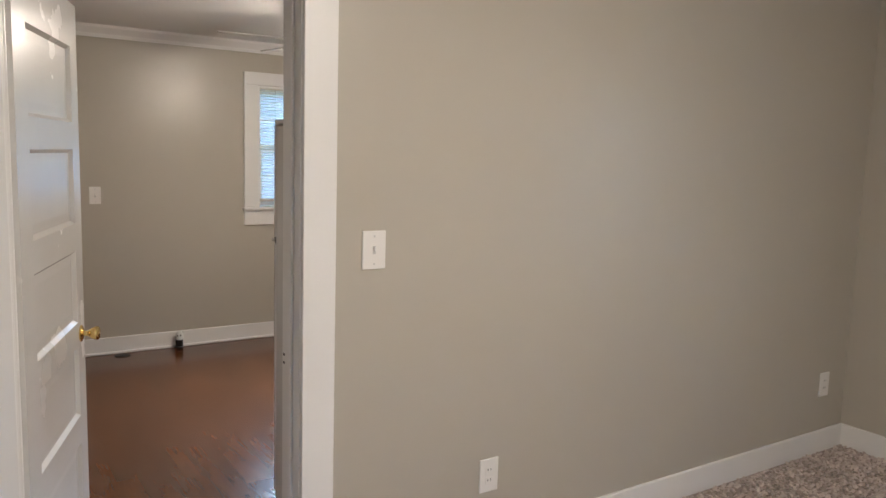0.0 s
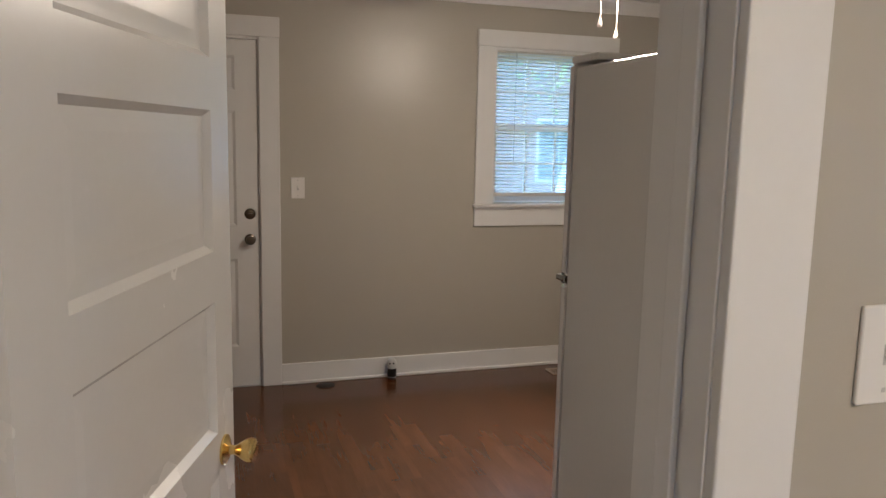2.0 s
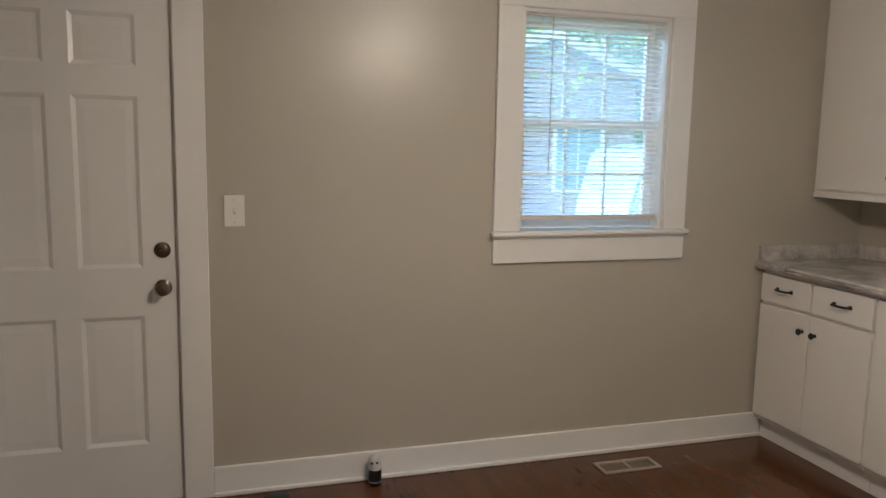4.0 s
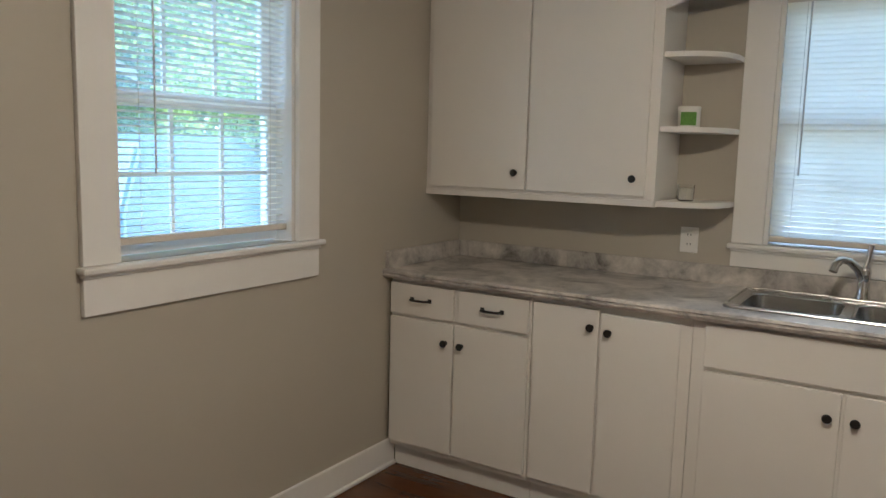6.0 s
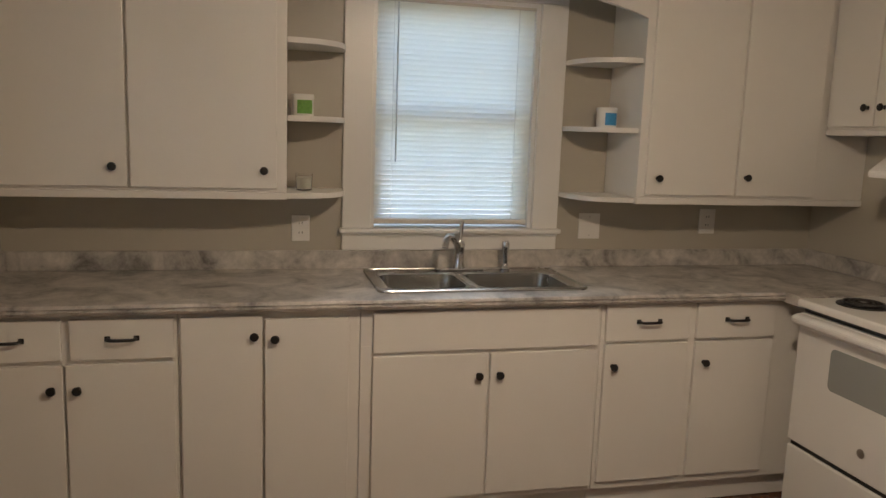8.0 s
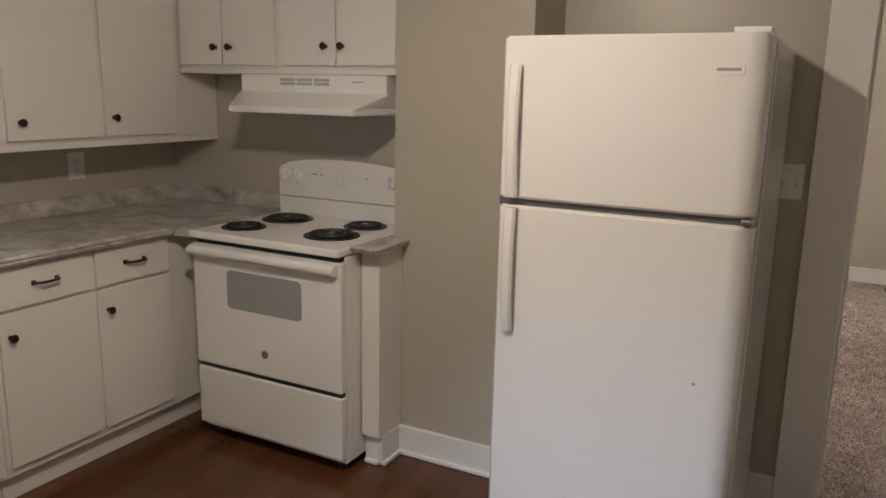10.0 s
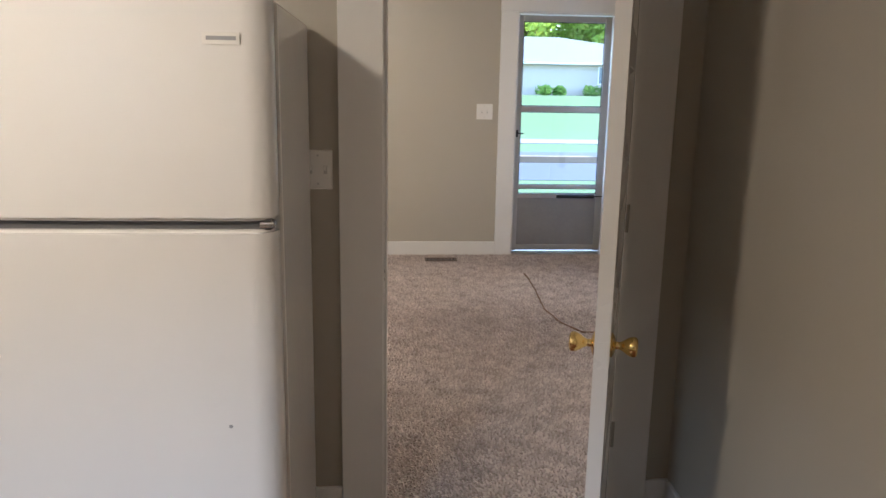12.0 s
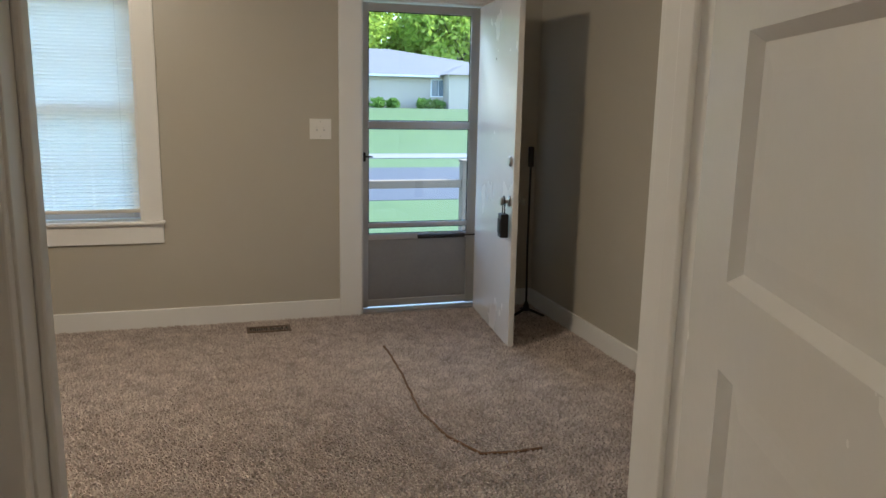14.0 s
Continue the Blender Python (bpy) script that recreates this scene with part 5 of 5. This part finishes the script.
BARK = mat("brown_bark", (0.09, 0.065, 0.045), 0.95, var=0.3, scale=8, bump=0.8, bscale=25, depth=0.02)
LEAF = island_mat("green_leaf", (0.08, 0.17, 0.032), (0.24, 0.40, 0.075), 0.6, translucent=0.35, patch=0.8)
LEAFY = island_mat("yellow_green_leaf", (0.25, 0.37, 0.05), (0.52, 0.64, 0.12), 0.6, translucent=0.5, patch=0.6)
WOOD = mat("weathered_pale_wood", (0.22, 0.175, 0.125), 0.8, var=0.18, scale=5, bump=0.4, bscale=60, stretch=(1, 8, 8))
CARP = mat("pale_blue_car_paint", (0.17, 0.26, 0.37), 0.25, metal=0.1, var=0.04, coat=0.5)
REDP = mat("red_plastic", (0.45, 0.035, 0.03), 0.45, var=0.1)


def height(x, y):
    """The lawn across the street climbs towards the house there."""
    a = min(1.0, max(0.0, (-28.5 - y) / 19.0))
    return -0.5 + 1.42 * a * a * (3 - 2 * a)


xs = [-900, -300, -120] + list(range(-70, 71, 5)) + [120, 300, 900]
ys = [-900, -300, -120] + [-80 + 2.5 * k for k in range(53)] + [70, 120, 300, 900]
gv = [(x, y, height(x, y)) for y in ys for x in xs]
gf = [(j * len(xs) + i, j * len(xs) + i + 1, (j + 1) * len(xs) + i + 1, (j + 1) * len(xs) + i) for j in range(len(ys) - 1) for i in range(len(xs) - 1)]
gm = bpy.data.meshes.new("ground")
gm.from_pydata(gv, [], gf)
gm.materials.append(GRASS)
shade(gm, 60)
tagged(new("ground", gm), "mown green lawn around the houses", "ground", kind="structure")
single("road", B(-200, 200, -20.9, -13.7, -0.52, -0.49), ASPH, "grey asphalt street", "road", kind="structure")
single("pavement", B(-200, 200, -26.4, -24.4, -0.55, -0.47, bevel=0.01), CONC, "pale concrete pavement", "pavement", kind="structure")
single("porch_slab", B(-2.6, 3.0, -6.6, YS - T, -0.5, -0.09, bevel=0.01), CONC, "concrete porch slab before the front door", "porch", kind="structure")
pr = thing("porch_rail", (-0.2, -6.3, -0.09), label="weathered pale wooden porch rail with post", category="railing")
part("top_rail", B(-1.70, 2.9, -6.34, -6.26, 0.612, 0.690, bevel=0.008), WOOD, pr)
part("bottom_rail", B(-1.70, 2.9, -6.33, -6.27, 0.02, 0.09, bevel=0.008), WOOD, pr)
for x in (-1.76, 2.9):
    p = part("post", B(x - 0.055, x + 0.055, -6.355, -6.245, -0.09, 0.86, bevel=0.008), WOOD, pr)
    part("post_cap", B(x - 0.065, x + 0.065, -6.365, -6.235, 0.86, 0.885, bevel=0.008), WOOD, p)


def leaves(rng, centres, n, size, name, material, parent=None, squash=1.0):
    """Leaf clumps: n small folded leaves scattered round each centre (x, y, z, r)."""
    verts, faces = [], []
    for cx, cy, cz, r in centres:
        d = rng.normal(size=(n, 3))
        d /= np.linalg.norm(d, axis=1)[:, None]
        rad = r * rng.uniform(0.35, 1.0, n) ** 0.6
        p = d * rad[:, None] * np.array([1, 1, squash]) + np.array([cx, cy, cz])
        u = rng.normal(size=(n, 3))
        u /= np.linalg.norm(u, axis=1)[:, None]
        w = np.cross(u, rng.normal(size=(n, 3)))
        w /= np.linalg.norm(w, axis=1)[:, None]
        s = size * rng.uniform(0.6, 1.4, n)[:, None]
        for a, b, c, e in zip(p - u * s, p + w * s * 0.5, p + u * s, p - w * s * 0.5):
            k = len(verts)
            verts += [tuple(a), tuple(b), tuple(c), tuple(e)]
            faces.append((k, k + 1, k + 2, k + 3))
    me = bpy.data.meshes.new(name)
    me.from_pydata(verts, [], faces)
    me.materials.append(material)
    return me


def tree(x, y, h, r, seed, material, label, size=0.28, n=60, clumps=34):
    rng = np.random.default_rng(seed)
    z0 = height(x, y)
    t = thing("tree", (x, y, z0), label=label, category="tree", group="trees behind the houses")
    bm = bmesh.new()
    tube(bm, [(x, y, z0 - 0.1), (x + 0.1, y, z0 + h * 0.25), (x - 0.1, y + 0.1, z0 + h * 0.5), (x, y, z0 + h * 0.8)], h * 0.028, 8, 0.3)
    cen = []
    for k in range(clumps):
        a, q = rng.uniform(0, 2 * math.pi), rng.uniform(0, 1) ** 0.5
        zz = rng.uniform(0.28, 0.98)
        rr = r * q * math.sin(math.pi * min(1, 0.25 + 0.72 * zz)) ** 0.7
        c = (x + rr * math.cos(a), y + rr * math.sin(a), z0 + h * zz)
        cen.append((*c, r * rng.uniform(0.22, 0.42)))
        if k % 4 == 0:
            zb = z0 + h * max(0.2, zz * 0.6)
            tube(bm, [(x, y, zb), ((x + c[0]) / 2, (y + c[1]) / 2, (zb + c[2]) / 2 + 0.2), c], h * 0.010, 6, 0.3)
    part("trunk", bm, BARK, t)
    me = leaves(rng, cen, n, size, "crown", material)
    me.transform(Matrix.Translation((-x, -y, -z0)))
    c = new("crown", me)
    c.parent = t
    return t


for k, (x, y, h, r) in enumerate([(-30, -66, 13, 6), (-20, -63, 11, 5.5), (-12, -68, 14, 6.5), (-4, -64, 12, 5.5), (4, -67, 13, 6), (-38, -70, 15, 7), (-25, -75, 16, 7), (12, -66, 12, 6), (-8, -76, 17, 8)]):
    tree(x, y, h, r, 10 + k, LEAFY, "leafy sunlit tree behind the house", size=0.26, n=260, clumps=60)
for k, (x, y, h, r) in enumerate([(9.5, 19, 9, 4.0), (5.0, 24, 12, 5), (13.5, 15, 8, 3.6), (16, 24, 12, 5), (0.5, 27, 12, 5), (19, 17, 9, 4)]):
    tree(x, y, h, r, 40 + k, LEAF if k % 2 else LEAFY, "dense green tree behind the kitchen", size=0.11, n=560, clumps=60)


def bush(x, y, r, seed):
    rng = np.random.default_rng(seed)
    z0 = height(x, y)
    cen = [(x + rng.uniform(-0.5, 0.5) * r, y + rng.uniform(-0.4, 0.4) * r, z0 + r * rng.uniform(0.4, 0.75), r * 0.6) for _ in range(7)]
    me = leaves(rng, cen, 130, 0.10, "bush", LEAF)
    me.transform(Matrix.Translation((-x, -y, -z0)))
    ob = tagged(new("bush", me), "round clipped green bush by the house wall", "bush", "bushes before the house")
    ob.location = (x, y, z0)


def far_window(t, x0, x1, y, z0, z1, out):
    w = part("window", B(x0 - 0.07, x1 + 0.07, *sorted((y, y + out * 0.05)), z0 - 0.07, z1 + 0.07), VINYL, t)
    for a, b in ((x0, (x0 + x1) / 2 - 0.02), ((x0 + x1) / 2 + 0.02, x1)):
        part("pane", B(a, b, *sorted((y + out * 0.05, y + out * 0.06)), z0, z1), DARKG, w)


# house across the street
hz = 0.92
hs = thing("house", (-14, -54, hz), label="single-storey cream house with a grey hip roof", category="house")
part("wall", B(-25, 3, -60, -52, hz - 0.4, hz + 2.28), SIDING, hs)
part("garage_wing", B(-22, -15.3, -52, -50.5, hz - 0.4, hz + 2.34), SIDING, hs)
far_window(hs, -15.45, -14.45, -52, hz + 0.88, hz + 1.98, 1)
far_window(hs, -7.0, -5.4, -52, hz + 0.88, hz + 1.98, 1)


def hip(bm, x0, x1, y0, y1, z0, z1, o=0.5, run=0.0):
    v = [bm.verts.new(p) for p in ((x0 - o, y0 - o, z0), (x1 + o, y0 - o, z0), (x1 + o, y1 + o, z0), (x0 - o, y1 + o, z0))]
    m = run or min(x1 - x0, y1 - y0) / 2
    if x1 - x0 > y1 - y0:
        r = [bm.verts.new((x0 + m, (y0 + y1) / 2, z1)), bm.verts.new((x1 - m, (y0 + y1) / 2, z1))]
        for f in ((v[0], v[1], r[1], r[0]), (v[1], v[2], r[1]), (v[2], v[3], r[0], r[1]), (v[3], v[0], r[0])):
            bm.faces.new(f)
    else:
        r = [bm.verts.new(((x0 + x1) / 2, y0 + m, z1)), bm.verts.new(((x0 + x1) / 2, y1 - m, z1))]
        for f in ((v[0], v[1], r[0]), (v[1], v[2], r[1], r[0]), (v[2], v[3], r[1]), (v[3], v[0], r[0], r[1])):
            bm.faces.new(f)
    bm.faces.new(v[::-1])
    return bm


part("roof", hip(bmesh.new(), -25, 3, -60, -52, hz + 2.28, hz + 4.26, run=12.7), PALER, hs)
part("roof", hip(bmesh.new(), -22, -15.3, -54, -50.5, hz + 2.34, hz + 3.2, o=0.35), PALER, hs)
part("fascia", B(-14.9, 3.4, -51.52, -51.46, hz + 2.16, hz + 2.29), VINYL, hs)
for k, (x, r) in enumerate(((-10.3, 0.62), (-11.3, 0.55), (-13.7, 0.62), (-14.75, 0.5))):
    bush(x, -51.0, r, 70 + k)

# brick house behind, seen through the kitchen window
hb = thing("brick_house", (7.2, 17, -0.5), label="red-brick neighbour house with white gable trim", category="house")
part("wall", B(5.2, 9.4, 15.0, 24.0, -0.5, 2.85), BRICK, hb)
part("gable", extrude_poly(bmesh.new(), [(5.2, 2.85), (9.4, 2.85), (7.3, 3.62)], "y", 15.0, 15.2), BRICK, hb)
bm = bmesh.new()
extrude_poly(bm, [(7.3, 3.80), (10.0, 2.80), (10.0, 2.68), (7.3, 3.66)], "y", 14.6, 24.4)
extrude_poly(bm, [(7.3, 3.80), (7.3, 3.66), (4.6, 2.68), (4.6, 2.80)], "y", 14.6, 24.4)
part("roof", bm, SHING, hb)
bm = bmesh.new()
extrude_poly(bm, [(7.3, 3.79), (10.0, 2.79), (10.0, 2.58), (7.3, 3.58)], "y", 14.55, 14.62)
extrude_poly(bm, [(7.3, 3.79), (7.3, 3.58), (4.6, 2.58), (4.6, 2.79)], "y", 14.55, 14.62)
part("gable_trim", bm, SIDING, hb)
far_window(hb, 7.6, 8.6, 15.0, 0.6, 1.9, -1)
k = 0
for zb in range(44):
    z = -0.5 + 0.075 * zb
    part("brick_course", B(5.19, 9.41, 14.985, 15.0, z + 0.005, z + 0.070), BRICK, hb)

# added white house beside the sink window, a sunlit backdrop that brightens it
he = thing("white_backdrop_house", (9, 2, -0.5), label="added white lap-sided house as a bright backdrop to the sink window", category="house")
bm = bmesh.new()
for k in range(19):
    extrude_poly(bm, [(9.0, -0.5 + 0.15 * k), (8.975, -0.5 + 0.15 * k), (8.995, -0.5 + 0.15 * (k + 1)), (9.0, -0.5 + 0.15 * (k + 1))], "y", -5, 9)
part("siding", bm, WSIDE, he)
part("wall", B(9.0, 15, -5, 9, -0.5, 2.4), WSIDE, he)
part("roof", hip(bmesh.new(), 9.0, 15, -5, 9, 2.4, 4.0), PALER, he)

# car and bin behind
car = thing("parked_car", (8.3, 10.6, -0.5), label="pale blue parked van on the drive behind", category="car")
prof = [(6.3, -0.15), (6.3, 0.55), (6.55, 1.42), (7.2, 1.55), (8.3, 1.52), (9.2, 0.72), (10.2, 0.55), (10.3, -0.15)]
bm = extrude_poly(bmesh.new(), prof, "y", 9.8, 11.5)
bmesh.ops.bevel(bm, geom=bm.edges[:], offset=0.06, segments=2, affect="EDGES")
part("body", bm, CARP, car, smooth=True)
part("side_window", extrude_poly(bmesh.new(), [(6.6, 0.75), (6.8, 1.32), (8.2, 1.36), (8.85, 0.76)], "y", 9.785, 9.80), mat("blue_grey_van_glass", (0.20, 0.29, 0.36), 0.15), car)
for x in (7.0, 9.5):
    for y in (9.86, 11.44):
        wh = part("wheel", lathe(bmesh.new(), [(0.2, -0.1), (0.31, -0.1), (0.33, -0.06), (0.33, 0.06), (0.31, 0.1), (0.2, 0.1)], (x, y, -0.17), "y"), DARKP, car, smooth=True)
        part("rim", lathe(bmesh.new(), [(0.2, -0.09), (0.05, -0.105), (0, -0.105)], (x, y, -0.17), "y", 16), ALU, wh, smooth=True)

for x, y in ((8.0, 8.6), (7.3, 8.9)):
    tub = thing("garden_tub", (x, y, -0.5), label="red plastic garden tub behind the house", category="tub", group="red tubs")
    part("shell", lathe(bmesh.new(), [(0.18, 0), (0.24, 0.66), (0.26, 0.68), (0.26, 0.72), (0.22, 0.72), (0.16, 0.05), (0, 0.05)], (x, y, -0.5)), REDP, tub, smooth=True)
    part("rim", lathe(bmesh.new(), [(0.26, 0.68), (0.275, 0.70), (0.26, 0.725)], (x, y, -0.5)), REDP, tub, smooth=True)

# ---- floors, piece by piece ----
fk = single("floor_kitchen", grid_slab([-0.65, XW - 0.1, XE], [-0.03, 2.45, YN], -0.09, -0.011, [(-0.65, XW - 0.1, -0.03, 2.45)], "z"), SUBF, "dark red-brown laminate plank floor", "floor", kind="structure")
rng = random.Random(4)
PW, PL = 0.14, 1.20
shared = {}
x = -0.65
while x < XE - 0.001:
    xb_ = min(x + PW, XE)
    y = -0.03 - rng.uniform(0.0, PL - 0.1)
    while y < YN - 0.001:
        ya_, yb_ = max(y, 2.45 if x < XW - 0.06 else -0.03), min(y + PL, YN)
        y += PL
        if yb_ - ya_ < 0.03:
            continue
        key = (round(xb_ - x, 3), round(yb_ - ya_, 3))
        if key not in shared:
            W, L = key
            g = 0.00006
            b = bmesh.new()
            lo = [b.verts.new((px, py, -0.011)) for px, py in ((g, g), (W - g, g), (W - g, L - g), (g, L - g))]
            up = [b.verts.new((px, py, 0.0)) for px, py in ((g, g), (W - g, g), (W - g, L - g), (g, L - g))]
            for k in range(4):
                b.faces.new((lo[k], lo[(k + 1) % 4], up[(k + 1) % 4], up[k]))
            b.faces.new(up)
            b.faces.new(lo[::-1])
            shared[key] = mesh_of("plank", b, PLANK)
        ob = new("plank", shared[key])
        ob.parent = fk
        ob.location = (x, ya_, 0)
    x = xb_

fl_ = single("floor_living", B(LW, LE, YS, -0.03, -0.09, 0.002), CARPB, "taupe cut-pile carpet", "floor", kind="structure")


def carpet(x0, x1, y0, y1, step, hgt, name, seed):
    """Yarn tufts standing on the carpet's backing, leaning their own way."""
    r = np.random.default_rng(seed)
    gx, gy = np.meshgrid(np.arange(x0 + step / 2, x1, step), np.arange(y0 + step / 2, y1, step))
    n = gx.size
    px = gx.ravel() + r.uniform(-0.45, 0.45, n) * step
    py = gy.ravel() + r.uniform(-0.45, 0.45, n) * step
    lean = np.sin(px * 2.3 + 1.7 * np.sin(py * 1.9)) * 0.5 + np.cos(py * 3.1 + px)
    tx = px + (r.normal(0, 0.30, n) + 0.22 * lean) * step
    ty = py + (r.normal(0, 0.30, n) + 0.22 * np.roll(lean, 7)) * step
    tz = hgt * r.uniform(0.65, 1.25, n)
    w = step * r.uniform(0.42, 0.68, n)
    a = r.uniform(0, 2 * np.pi, n)
    v = np.empty((n, 6, 3))
    for k in range(3):
        b = a + k * 2 * np.pi / 3
        v[:, k, 0], v[:, k, 1], v[:, k, 2] = px + w * np.cos(b), py + w * np.sin(b), 0.002
        v[:, 3 + k, 0], v[:, 3 + k, 1], v[:, 3 + k, 2] = tx + w * 0.62 * np.cos(b + 0.5), ty + w * 0.62 * np.sin(b + 0.5), tz
    base = (np.arange(n) * 6)[:, None]
    quads = np.concatenate([base + np.array(q) for q in ((0, 1, 4, 3), (1, 2, 5, 4), (2, 0, 3, 5))], 0)
    tris = base + np.array((3, 4, 5))
    me = bpy.data.meshes.new(name)
    me.from_pydata(v.reshape(-1, 3).tolist(), [], quads.tolist() + tris.tolist())
    me.materials.append(CARPET)
    ob = new(name, me)
    ob.parent = fl_
    return tagged(ob, "short taupe carpet pile", kind="stuff")


carpet(LW + 0.018, 1.75, YS + 0.018, -0.066, 0.0125, 0.013, "carpet_pile", 3)
carpet(1.75, LE - 0.018, YS + 0.018, YP - 0.018, 0.022, 0.015, "carpet_pile", 4)
